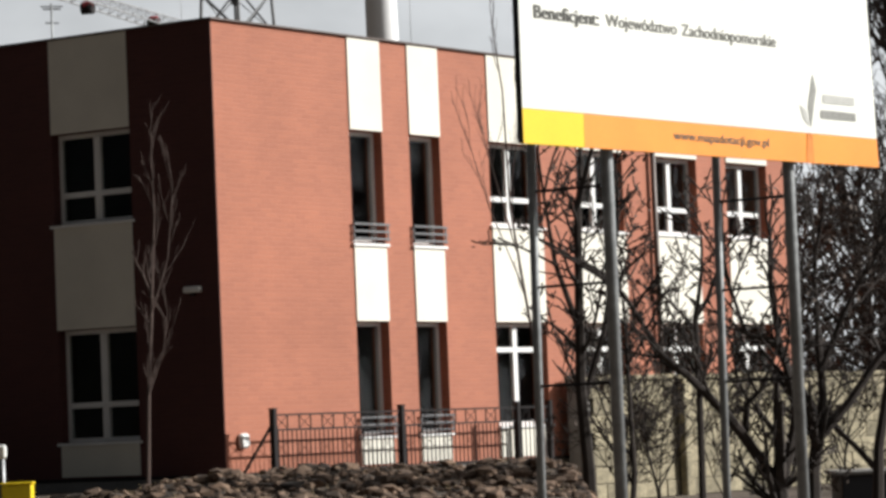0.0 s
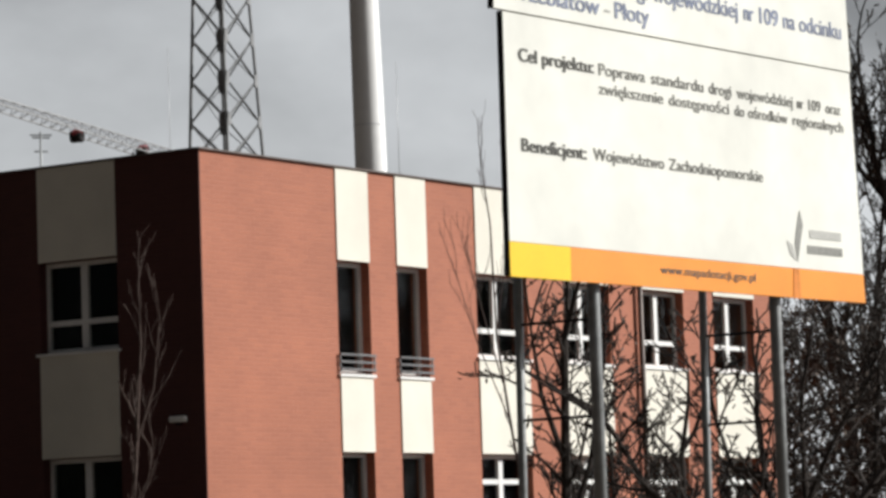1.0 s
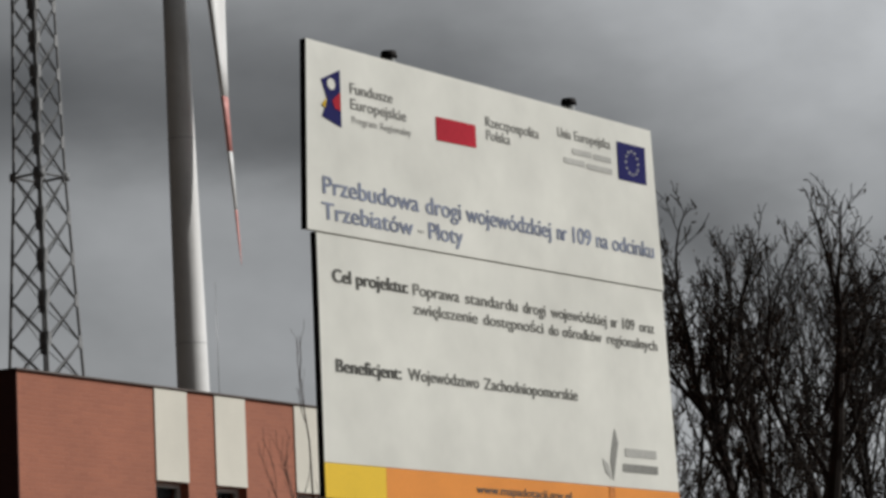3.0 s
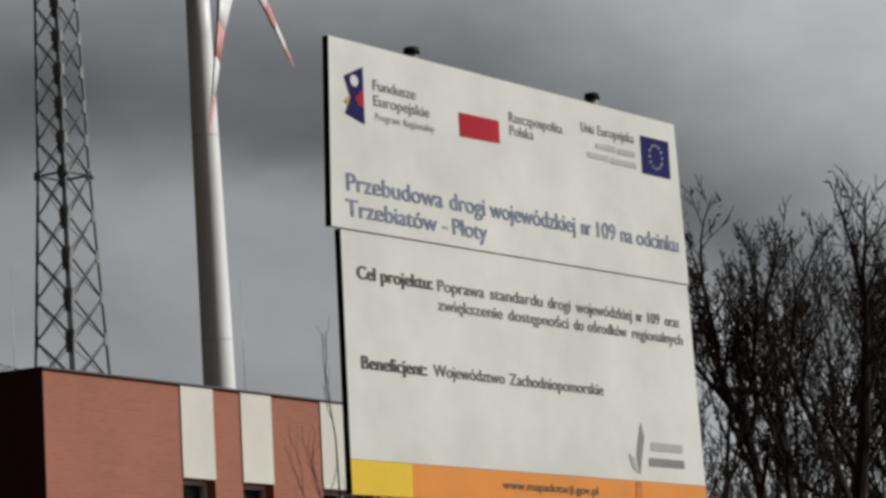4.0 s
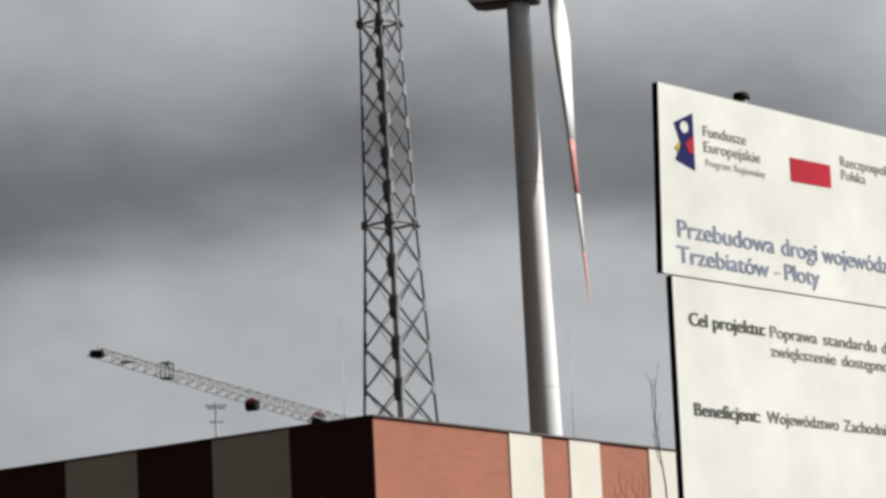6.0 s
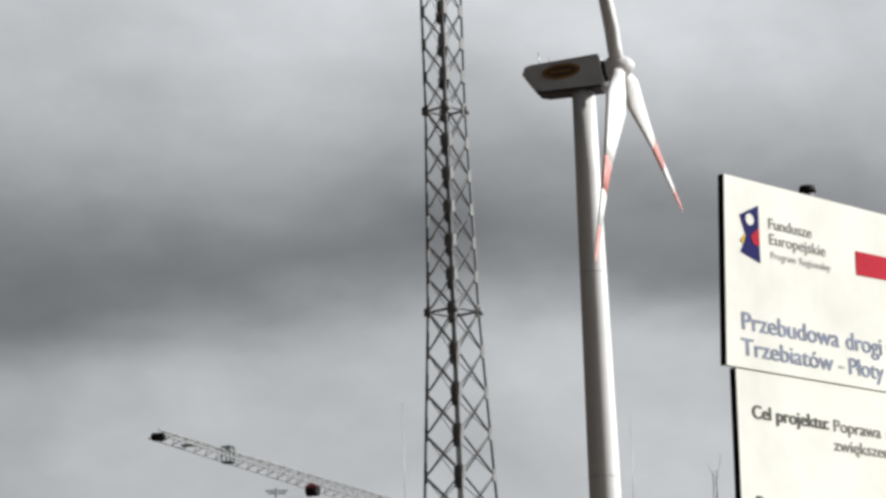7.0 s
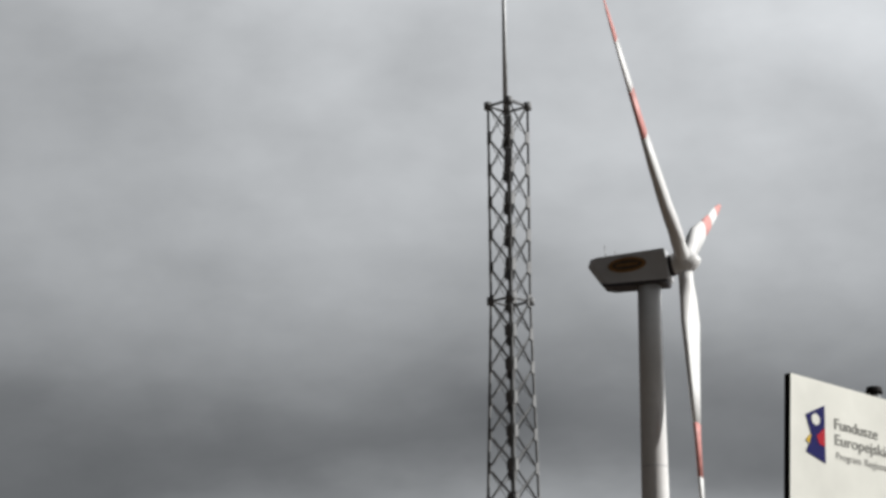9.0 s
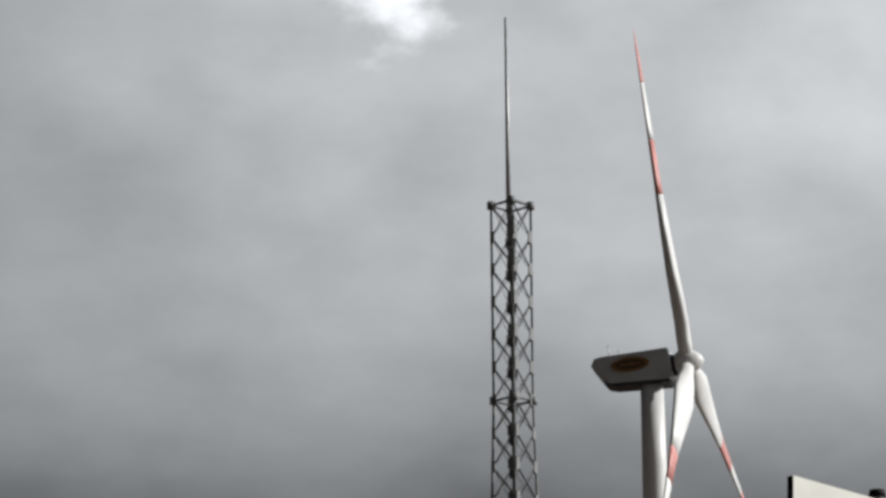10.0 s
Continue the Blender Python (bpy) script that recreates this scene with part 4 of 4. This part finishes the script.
        bm.faces.new([bm.verts.new((-7.9 + a * math.cos(t), c, 0.3 + b * math.sin(t))) for t in [2 * math.pi * i / 32 for i in range(32)]])
        bm.transform(frame_m)
        part("badge_field", bm, BADGE_BROWN, badge)
    bm = boxed(-9.3, -6.5, -1.785, -1.775, 0.15, 0.45)
    bm.transform(frame_m)
    part("badge_bar", bm, BADGE_OCHRE, badge)
    for x, h in ((-10.9, 1.9), (-9.6, 1.0)):
        bm = tubed([(x, 0, 1.7), (x, 0, 1.8 + h)], 0.06, 6)
        bm.transform(frame_m)
        part("weather_mast", bm, GALVANISED, nacelle)


turbine_body()


def blade_section(bm, r, chord, thick, twist, lead=0.62, sides=14):
    """One closed profile of a blade that points along local z; the chord turns out of the rotor plane by twist."""
    ring = []
    for i in range(sides):
        t = 2 * math.pi * i / sides
        u = (0.5 * math.cos(t) + 0.5 - lead) * chord
        v = 0.5 * math.sin(t) * thick * (1.0 if chord < 2.05 else 0.65 + 0.35 * math.sin(t / 2) ** 2)
        # chord runs along y (in the plane), thickness along x (the axis)
        # bent back towards the tip by the wind
        ring.append(bm.verts.new((v * math.cos(twist) + u * math.sin(twist) + 0.45 * (1 - r / 43.2), u * math.cos(twist) - v * math.sin(twist), r)))
    return ring


STATIONS = [(0.9, 1.9, 1.9, 26), (2.6, 1.95, 1.85, 26), (5.0, 2.95, 2.1, 22), (8.0, 4.3, 2.1, 13), (11.5, 4.15, 1.9, 6), (17.0, 3.3, 1.5, 0),
            (23.0, 2.4, 0.95, -4.0), (30.0, 1.9, 0.6, -5.0), (36.5, 1.5, 0.38, -6.0), (40.4, 1.0, 0.24, -6.0), (42.6, 0.5, 0.08, -6.0), (43.2, 0.12, 0.03, -6.0)]
BANDS = [(0.9, 21.6, False), (21.6, 28.7, True), (28.7, 36.2, False), (36.2, 43.2, True)]


def blade_at(r):
    for a, b in zip(STATIONS, STATIONS[1:]):
        if r <= b[0] + 1e-6:
            k = (r - a[0]) / (b[0] - a[0])
            return [x + (y - x) * k for x, y in zip(a, b)]


def build_rotor():
    """Rotor that turns about its local x axis; its blades stand in the local yz plane."""
    bm = bmesh.new()
    tube(bm, [(-0.9, 0, 0), (-0.5, 0, 0), (0.9, 0, 0), (1.8, 0, 0), (2.4, 0, 0), (2.7, 0, 0)], [1.25, 1.5, 1.5, 1.2, 0.7, 0.15], 24)
    bmesh.ops.recalc_face_normals(bm, faces=bm.faces)
    rotor = part("rotor", bm, TURBINE_WHITE, turbine, "white rotor hub with three blades")
    for k in range(3):
        turn = Matrix.Rotation(-math.pi * 2 * k / 3, 4, "X") @ Matrix.Rotation(math.pi / 2, 4, "X")   # z to -y
        for a, b, red in BANDS:
            bm = bmesh.new()
            rs = sorted({a, b, *[s[0] for s in STATIONS if a < s[0] < b]})
            rings = []
            for r in rs:
                _, c, t, w = blade_at(r)
                rings.append(blade_section(bm, r, c, t, -radians(w + PITCH)))
            for p, q in zip(rings, rings[1:]):
                for i in range(len(p)):
                    f = bm.faces.new((p[i], p[(i + 1) % len(p)], q[(i + 1) % len(q)], q[i]))
                    f.smooth = True
            bm.faces.new(rings[0])
            bm.faces.new(rings[-1])
            bmesh.ops.recalc_face_normals(bm, faces=bm.faces)
            bm.transform(turn)
            part("blade_band" if red else "blade", bm, SIGNAL_RED if red else TURBINE_WHITE, rotor, "red warning band" if red else "")
    return rotor


PITCH = 2.0
rotor = build_rotor()


# ---- bare trees ----
def grow(height, seed, stems=None, spread=0.5, levels=4, trunk=0.12, first=0.25, kids=(7, 6, 5, 4), upward=0.35, twig=0.006, reach=0.62, sway=0.10, side=2.0):
    """Branches as tapered tubes, from one straight trunk or from given stems (points of x and z, first and last radius).
    Returns vertices, faces, the count of the trunk's faces, the ends of the twigs and the random source."""
    rnd = random.Random(seed)
    verts, faces, ends = [], [], []

    def pipe(pts, rad, sides):
        start, n = len(verts), len(pts) - 1
        for i, c in enumerate(pts):
            t = (pts[min(i + 1, n)] - pts[max(i - 1, 0)]).normalized()
            a = t.cross(Vector((0.31, 0.94, 0.12))).normalized()
            b = t.cross(a)
            for k in range(sides):
                w = 2 * math.pi * k / sides
                verts.append(c + rad[i] * (math.cos(w) * a + math.sin(w) * b))
        for i in range(n):
            for k in range(sides):
                k2 = (k + 1) % sides
                faces.append((start + i * sides + k, start + i * sides + k2, start + (i + 1) * sides + k2, start + (i + 1) * sides + k))

    def shoots(pts, rad, length, level, low):
        n, count = len(pts) - 1, kids[min(level, len(kids) - 1)]
        for c in range(count):
            f = low + (1 - low) * (c + rnd.random()) / count
            i = min(int(f * n), n - 1)
            s = pts[i].lerp(pts[i + 1], f * n - i)
            axis = (pts[i + 1] - pts[i]).normalized()
            out = Vector((rnd.gauss(0, 1), rnd.gauss(0, 1), rnd.gauss(0, 0.4))).normalized()
            nd = (axis * (1 - spread) + out * spread + Vector((0, 0, upward * 0.5))).normalized()
            limb(s, nd, length * (reach if level == 0 else 0.55) * rnd.uniform(0.6, 1.1) * (1.15 - 0.5 * f), max(rad[i] * rnd.uniform(0.4, 0.6), twig), level + 1)

    def limb(p, d, length, r, level):
        n = 5 if level == 0 else (4 if level == 1 else 3)
        pts, rad, q, v = [p.copy()], [r], p.copy(), d.copy()
        r_end = max(r * (0.25 if level == 0 else 0.3), twig)
        for i in range(n):
            wob = sway if level == 0 else 0.22
            v = (v + Vector((rnd.uniform(-wob, wob), rnd.uniform(-wob, wob), rnd.uniform(-wob, wob) + upward * 0.25))).normalized()
            q = q + v * (length / n)
            pts.append(q.copy())
            rad.append(r + (r_end - r) * (i + 1) / n)
        pipe(pts, rad, 7 if level == 0 else (5 if level == 1 else 3))
        if level == 0:
            bole.append(len(faces))
        if level >= levels - 1:
            ends.append((q.copy(), v.copy()))
            return
        shoots(pts, rad, length, level, first if level == 0 else 0.2)

    bole = []
    if stems is None:
        limb(Vector((0, 0, 0)), Vector((0, 0, 1)), height * 0.8, trunk, 0)
    else:
        lines = []
        for points, r0, r1 in stems:
            depth = rnd.uniform(-0.05, 0.05)
            line = []
            for k, (x, z) in enumerate(points):
                line.append(Vector((x, depth * k * (points[-1][1] - points[0][1]), z)))
            radii = [r0 + (r1 - r0) * k / (len(line) - 1) for k in range(len(line))]
            pipe(line, radii, 7)
            lines.append((line, radii))
        bole.append(len(faces))
        for line, radii in lines:
            shoots(line, radii, side / 0.6, 0, first)
            for _ in range(2):
                d = (line[-1] - line[-2]).normalized() + Vector((rnd.gauss(0, 0.25), rnd.gauss(0, 0.25), 0.1))
                limb(line[-1], d.normalized(), side * rnd.uniform(0.8, 1.2), radii[-1], 1)
    return verts, faces, bole[0], ends, rnd


def tree(name, x, y, height, seed, label, mat=BARK, leaves=0.0, leaf=0.06, category="tree", z=None, group="", **k):
    z = ground_height(x, y) - 0.05 if z is None else z
    verts, faces, bole, ends, rnd = grow(height, seed, **k)
    t = empty(name, pose(x, y, z), label, category, group or name.replace("_", " ") + "s")
    for name_of, fs in (("trunk", faces[:bole]), ("crown", faces[bole:])):
        used = sorted({i for f in fs for i in f})
        to = {old: i for i, old in enumerate(used)}
        me = bpy.data.meshes.new(name_of)
        me.from_pydata([verts[i] for i in used], [], [[to[i] for i in f] for f in fs])
        me.materials.append(mat)
        ob = new(name_of, me)
        ob.parent = t
        if name_of == "crown":
            tagged(ob, "bare twiggy crown", kind="stuff")
    if leaves:
        lv, lf = [], []
        for p, d in ends:
            for c in range(int(leaves) + (1 if rnd.random() < leaves % 1 else 0)):
                a = Vector((rnd.gauss(0, 1), rnd.gauss(0, 1), rnd.gauss(0, 1))).normalized()
                b = a.cross(Vector((0.2, 0.3, 0.9))).normalized()
                s = leaf * rnd.uniform(0.6, 1.4)
                o = p - d * rnd.uniform(0, leaf * 6) + Vector((rnd.gauss(0, leaf), rnd.gauss(0, leaf), rnd.gauss(0, leaf)))
                i = len(lv)
                lv += [o - a * s, o + b * s * 0.5, o + a * s, o - b * s * 0.45]
                lf.append((i, i + 1, i + 2, i + 3))
        me = bpy.data.meshes.new("withered_leaves")
        me.from_pydata(lv, [], lf)
        me.materials.append(LEAF)
        ob = new("withered_leaves", me)
        ob.parent = t
        tagged(ob, "sparse withered leaves", kind="stuff")
    return t


YOUNG = "young bare tree with thin upright branches before the wall"
tree("young_tree", -4.84, 49.0, 6.6, 5, YOUNG, BARK_PALE, stems=[([(0.0, 0.0), (0.06, 1.6), (0.16, 3.0)], 0.036, 0.026), ([(0.16, 3.0), (0.24, 4.3), (0.22, 5.2)], 0.025, 0.009),
     ([(0.14, 2.75), (0.42, 3.6), (0.52, 4.6)], 0.016, 0.007), ([(0.05, 1.5), (0.3, 2.2), (0.38, 2.75)], 0.015, 0.007)],
     spread=0.4, levels=3, kids=(5, 3), upward=0.6, first=0.3, twig=0.0045, side=0.8)
tree("young_tree", 1.06, 44.0, 7.3, 12, YOUNG, BARK_PALE, stems=[([(0.0, 0.0), (-0.06, 1.5), (-0.20, 2.5), (-0.34, 3.6), (-0.38, 5.2), (-0.48, 6.0)], 0.026, 0.008), ([(-0.28, 3.0), (-0.55, 4.1), (-0.70, 4.7)], 0.011, 0.005),
     ([(-0.21, 2.5), (-0.62, 3.6), (-0.86, 4.5)], 0.010, 0.005), ([(-0.34, 3.7), (-0.20, 4.6), (-0.16, 5.4)], 0.009, 0.005)],
     spread=0.34, levels=3, kids=(5, 3), upward=0.55, first=0.35, twig=0.0032, side=0.7)
BARE = "dark bare tree with crooked branches and a few withered leaves"
CROOKED = dict(spread=0.62, levels=4, kids=(6, 4, 3), upward=0.3, first=0.4, twig=0.012, side=1.35)
tree("bare_tree", 1.61, 43.0, 5.8, 21, BARE, BARK, leaves=0.8, leaf=0.05, stems=[([(0.0, -0.1), (-0.02, 0.55), (-0.08, 1.5), (-0.06, 2.6), (-0.03, 3.9)], 0.10, 0.05),
     ([(-0.05, 1.3), (0.28, 2.3), (0.46, 3.3)], 0.05, 0.025), ([(-0.06, 2.3), (-0.34, 3.2), (-0.45, 4.1)], 0.045, 0.02)], **CROOKED)
tree("bare_tree", 4.03, 42.0, 5.4, 22, "dark bare tree forked low into two crooked limbs", BARK, leaves=0.7, leaf=0.05, stems=[([(0.0, -0.1), (0.0, 0.6)], 0.11, 0.10),
     ([(0.0, 0.55), (-0.43, 1.22), (-0.66, 1.53), (-1.15, 2.06), (-1.47, 2.33), (-1.95, 3.15)], 0.085, 0.03), ([(-0.43, 1.22), (-0.40, 1.66), (-0.21, 1.84), (0.0, 2.3)], 0.05, 0.02),
     ([(0.0, 0.55), (0.27, 1.49), (0.20, 2.04), (0.11, 2.41), (0.04, 3.22)], 0.08, 0.035), ([(0.11, 2.41), (-0.36, 2.58), (-0.55, 3.24)], 0.045, 0.02)], **CROOKED)
tree("bare_tree", 4.60, 43.5, 5.6, 23, BARE, BARK, leaves=0.5, leaf=0.045, stems=[([(0.0, -0.1), (0.03, 0.76), (0.12, 1.17)], 0.10, 0.09), ([(0.12, 1.17), (0.56, 1.65), (0.89, 2.09), (1.25, 2.53)], 0.07, 0.04),
     ([(0.12, 1.1), (0.21, 1.74), (0.19, 2.5), (0.19, 3.41)], 0.07, 0.03), ([(0.20, 2.1), (0.50, 2.8), (1.08, 3.83)], 0.045, 0.02)], **CROOKED)
tree("bare_tree", 3.23, 45.0, 4.6, 25, BARE, BARK, leaves=0.5, leaf=0.045, stems=[([(0.0, -0.1), (0.02, 1.8), (0.01, 2.9)], 0.055, 0.04)], **CROOKED)
for x, y, h, seed, tr in ((2.25, 45.5, 5.0, 23, 0.05), (5.9, 47.0, 6.2, 24, 0.09), (6.9, 48.5, 6.0, 26, 0.08)):
    tree("bare_tree", x, y, h, seed, BARE, BARK, leaves=0.55, leaf=0.045, spread=0.55, levels=5, trunk=tr, kids=(10, 5, 3, 2), upward=0.34, first=0.12, twig=0.008, sway=0.16, reach=0.5)
WOOD = "tall bare tree with dense brown twigs behind the board"
CROWN = dict(spread=0.5, levels=4, kids=(9, 6, 5), upward=0.42, first=0.3, twig=0.012, side=2.6)
tree("woodland_tree", 12.45, 84.0, 16, 41, WOOD, BARK, leaves=0.7, leaf=0.08, stems=[([(0.0, 0.0), (-0.05, 5.1), (-0.13, 7.8), (-0.42, 9.5)], 0.20, 0.13), ([(-0.42, 9.5), (-0.65, 10.3), (-1.04, 11.3), (-1.17, 12.5), (-1.40, 13.8)], 0.11, 0.05),
     ([(-0.42, 9.5), (-0.14, 10.5), (-0.16, 11.7), (-0.04, 12.6)], 0.10, 0.05), ([(-0.65, 10.3), (-1.30, 11.2), (-1.72, 11.8)], 0.07, 0.04)], **CROWN)
tree("woodland_tree", 13.75, 86.0, 16, 42, WOOD, BARK, leaves=0.7, leaf=0.08, stems=[([(0.0, 0.0), (-0.09, 5.7), (-0.29, 7.7), (-0.34, 9.2), (-0.34, 10.1), (-0.45, 11.5), (-0.52, 12.6), (-0.54, 13.7)], 0.19, 0.06),
     ([(-0.34, 9.2), (-0.78, 10.5), (-1.20, 11.4)], 0.07, 0.04)], **CROWN)
tree("woodland_tree", 14.30, 83.0, 16.5, 43, WOOD, BARK, leaves=0.7, leaf=0.08, stems=[([(0.0, 0.0), (0.02, 5.4), (0.20, 8.0), (0.34, 9.6), (0.36, 11.1), (0.36, 12.0), (0.25, 12.7)], 0.24, 0.07),
     ([(0.15, 7.7), (-0.16, 8.8), (-0.62, 9.8), (-0.94, 10.7), (-1.12, 11.6), (-1.0, 12.2)], 0.11, 0.05), ([(0.35, 9.7), (1.02, 10.2), (1.57, 10.6)], 0.08, 0.04),
     ([(0.35, 10.4), (0.70, 11.1), (1.06, 12.1)], 0.08, 0.04), ([(0.16, 7.3), (-0.58, 7.9), (-1.21, 8.5)], 0.06, 0.03)], **CROWN)
rw = random.Random(77)
for i in range(13):
    x, y = 10.8 + i * 0.95 + rw.uniform(-0.4, 0.4), 90 + (i * 7) % 15
    h = (13.5 + min(i, 7) * 0.32 + rw.uniform(-0.5, 0.5)) * y / 88
    tree("woodland_tree", x * y / 88, y, h, 50 + i, WOOD, BARK, leaves=1.0, leaf=0.08, spread=0.46, levels=5, trunk=0.17, kids=(12, 6, 4, 2), upward=0.34, first=0.22, twig=0.011, reach=0.5)
# unseen trees added right of the view for the window panes to mirror
for i in range(9):
    tree("woodland_tree", 21.5 + (i * 5) % 9 * 1.1, 60 + i * 2.2, 8.6 + (i * 3) % 4 * 0.3, 120 + i, WOOD, BARK, leaves=1.5, leaf=0.16, spread=0.5, levels=4, trunk=0.16, kids=(13, 7, 5), upward=0.42, first=0.1, twig=0.02)
for i in range(14):
    tree("shrub", 7.4 + i * 0.95, 72 + (i * 5) % 8, (6.3 if i < 5 else 5.6) + (i * 3) % 4 * 0.3, 80 + i, "dense dark shrub with withered leaves behind the wall", BARK, leaves=2.4, leaf=0.09, category="shrub", spread=0.62, levels=5, trunk=0.08, kids=(12, 6, 3, 2), upward=0.3, first=0.04, twig=0.015, sway=0.2, reach=0.7)
for x, y, h, seed in ((3.0, 50.5, 3.0, 91), (4.1, 52.0, 2.8, 92), (2.45, 52.5, 2.6, 93), (5.9, 51.0, 2.6, 94)):
    tree("bush", x, y, h, seed, "low tangled bare bush at the foot of the block wall", BARK, leaves=1.0, leaf=0.05, category="bush", spread=0.6, levels=4, trunk=0.03, kids=(14, 7, 4), upward=0.3, first=0.04, twig=0.007, sway=0.2, reach=0.8)


# ---- block wall and clutter at its foot ----
def block_wall():
    w = empty("block_wall", building.matrix_basis @ pose(9.85, -0.5, 0.1), "weathered concrete block wall with a coping", "wall")
    rnd = random.Random(5)
    part("core", boxed(0.02, 16.5, 0.03, 0.32, -0.3, 2.26), PLINTH, w)
    me = mesh_of("block", boxed(0, 0.712, 0, 0.05, 0, 0.306, bevel=0.01), BLOCK)
    for r in range(7):
        for c in range(24):
            s = c * 0.72 - (0.36 if r % 2 else 0)
            if s < 0 or s > 15.8:
                continue
            shared("block", me, w, pose(s, -0.025 - rnd.random() * 0.025, 0.03 + r * 0.318, 0, 0, rnd.uniform(-0.6, 0.6)))
    for c in range(11):
        part("coping", boxed(c * 1.5 + 0.005, c * 1.5 + 1.495, -0.09, 0.38, 2.265, 2.36, bevel=0.02), BLOCK, w)
    part("pier", boxed(3.3, 3.6, -0.24, -0.085, -0.1, 2.26, bevel=0.02), BLOCK, w)


block_wall()


def utility_cabinet():
    c = empty("yellow_cabinet", pose(-6.24, 45.0, ground_height(-6.24, 45.0) - 0.02), "yellow metal utility box on the ground", "cabinet")
    h = 1.08 - c.matrix_basis.translation.z
    part("body", boxed(-0.22, 0.2, -0.15, 0.15, 0, h - 0.03, bevel=0.015), YELLOW_PAINT, c)
    part("lid", boxed(-0.24, 0.22, -0.17, 0.17, h - 0.028, h, bevel=0.01), YELLOW_PAINT, c)
    p = empty("marker_post", pose(-6.52, 45.5, ground_height(-6.52, 45.5) - 0.17), "short grey steel post with a small white head", "post")
    part("pole", tubed([(0, 0, 0), (0, 0, 0.80)], 0.03, 8), GALVANISED, p)
    part("head", boxed(-0.06, 0.06, -0.05, 0.05, 0.802, 1.0, bevel=0.03), LAMP_WHITE, p)


utility_cabinet()


def low_shed():
    s = empty("low_shed", pose(6.3, 50.0, ground_height(6.3, 50.0)), "low dark shed with a pale roof edge beside the wall", "shed")
    part("body", boxed(-0.55, 2.2, 0, 1.5, 0, 0.50, bevel=0.02), ASPHALT, s)
    part("roof", boxed(-0.65, 2.3, -0.1, 1.6, 0.503, 0.57, bevel=0.02), PLINTH, s)


low_shed()


def earth_clods():
    """Broken lumps of earth and rubble on the heap before the fence."""
    rnd = random.Random(4)
    base = bmesh.new()
    bmesh.ops.create_icosphere(base, subdivisions=1, radius=1)
    bv = [v.co.copy() for v in base.verts]
    bf = [[v.index for v in f.verts] for f in base.faces]
    base.free()
    verts, faces = [], []
    for k in range(5200):
        x, y = rnd.uniform(-5.6, 1.6), rnd.uniform(39.5, 49.0)
        if (x + 3.86) * math.sin(radians(55.4)) - (y - 51.89) * math.cos(radians(55.4)) < 1.3:
            continue
        r = rnd.uniform(0.025, 0.07) * (2.4 if rnd.random() < 0.12 else 1)
        z = ground_height(x, y) + r * 0.2
        m = Euler((rnd.uniform(0, 6), rnd.uniform(0, 6), rnd.uniform(0, 6))).to_matrix()
        i = len(verts)
        q = rnd.random() * 50
        for v in bv:
            p = m @ (v * (0.75 + 0.5 * noise.noise(v * 1.3 + Vector((q, 0, 0)))))
            verts.append((x + p.x * r * 1.4, y + p.y * r * 1.2, z + p.z * r * 0.8))
        faces += [[i + j for j in f] for f in bf]
    me = bpy.data.meshes.new("earth_clods")
    me.from_pydata(verts, [], faces)
    me.materials.append(CLOD)
    tagged(new("earth_clods", me), "broken brown earth clods and rubble on the heap", "earth", kind="stuff")


earth_clods()


def dry_grass():
    rnd = random.Random(9)
    v, f = [], []
    for k in range(2500):
        x, y = rnd.uniform(-6.8, 2.0), rnd.uniform(40.5, 49.5)
        if noise.noise((x * 0.9, y * 0.9, 5.0)) < -0.15 and rnd.random() < 0.8:
            continue
        # the strip between the fence and the wall stays clear
        if (x + 3.86) * math.sin(radians(55.4)) - (y - 51.89) * math.cos(radians(55.4)) < 1.2:
            continue
        z = ground_height(x, y) - 0.02
        h = rnd.uniform(0.04, 0.15)
        a = rnd.uniform(0, math.pi)
        dx, dy = 0.012 * math.cos(a), 0.012 * math.sin(a)
        lx, ly = rnd.gauss(0, 0.08), rnd.gauss(0, 0.05)
        i = len(v)
        v += [(x - dx, y - dy, z), (x + dx, y + dy, z), (x + lx, y + ly, z + h)]
        f.append((i, i + 1, i + 2))
    me = bpy.data.meshes.new("dry_grass")
    me.from_pydata(v, [], f)
    me.materials.append(DRY_GRASS)
    tagged(new("dry_grass", me), "withered grass tufts on the earth heap", "grass", kind="stuff")


dry_grass()


# ---- what moves ----
def motions():
    """The rotor turns steadily, about seven turns a minute."""
    rows = []
    for k in range(21):
        t = k * 0.5
        phi = -26.2 + 40.5 * (t - 7.5)
        rows.append((t, Matrix.Translation(HUB_LOCAL) @ AXIS @ Matrix.Rotation(radians(-phi), 4, "X")))
    walk(rotor, rows)


motions()
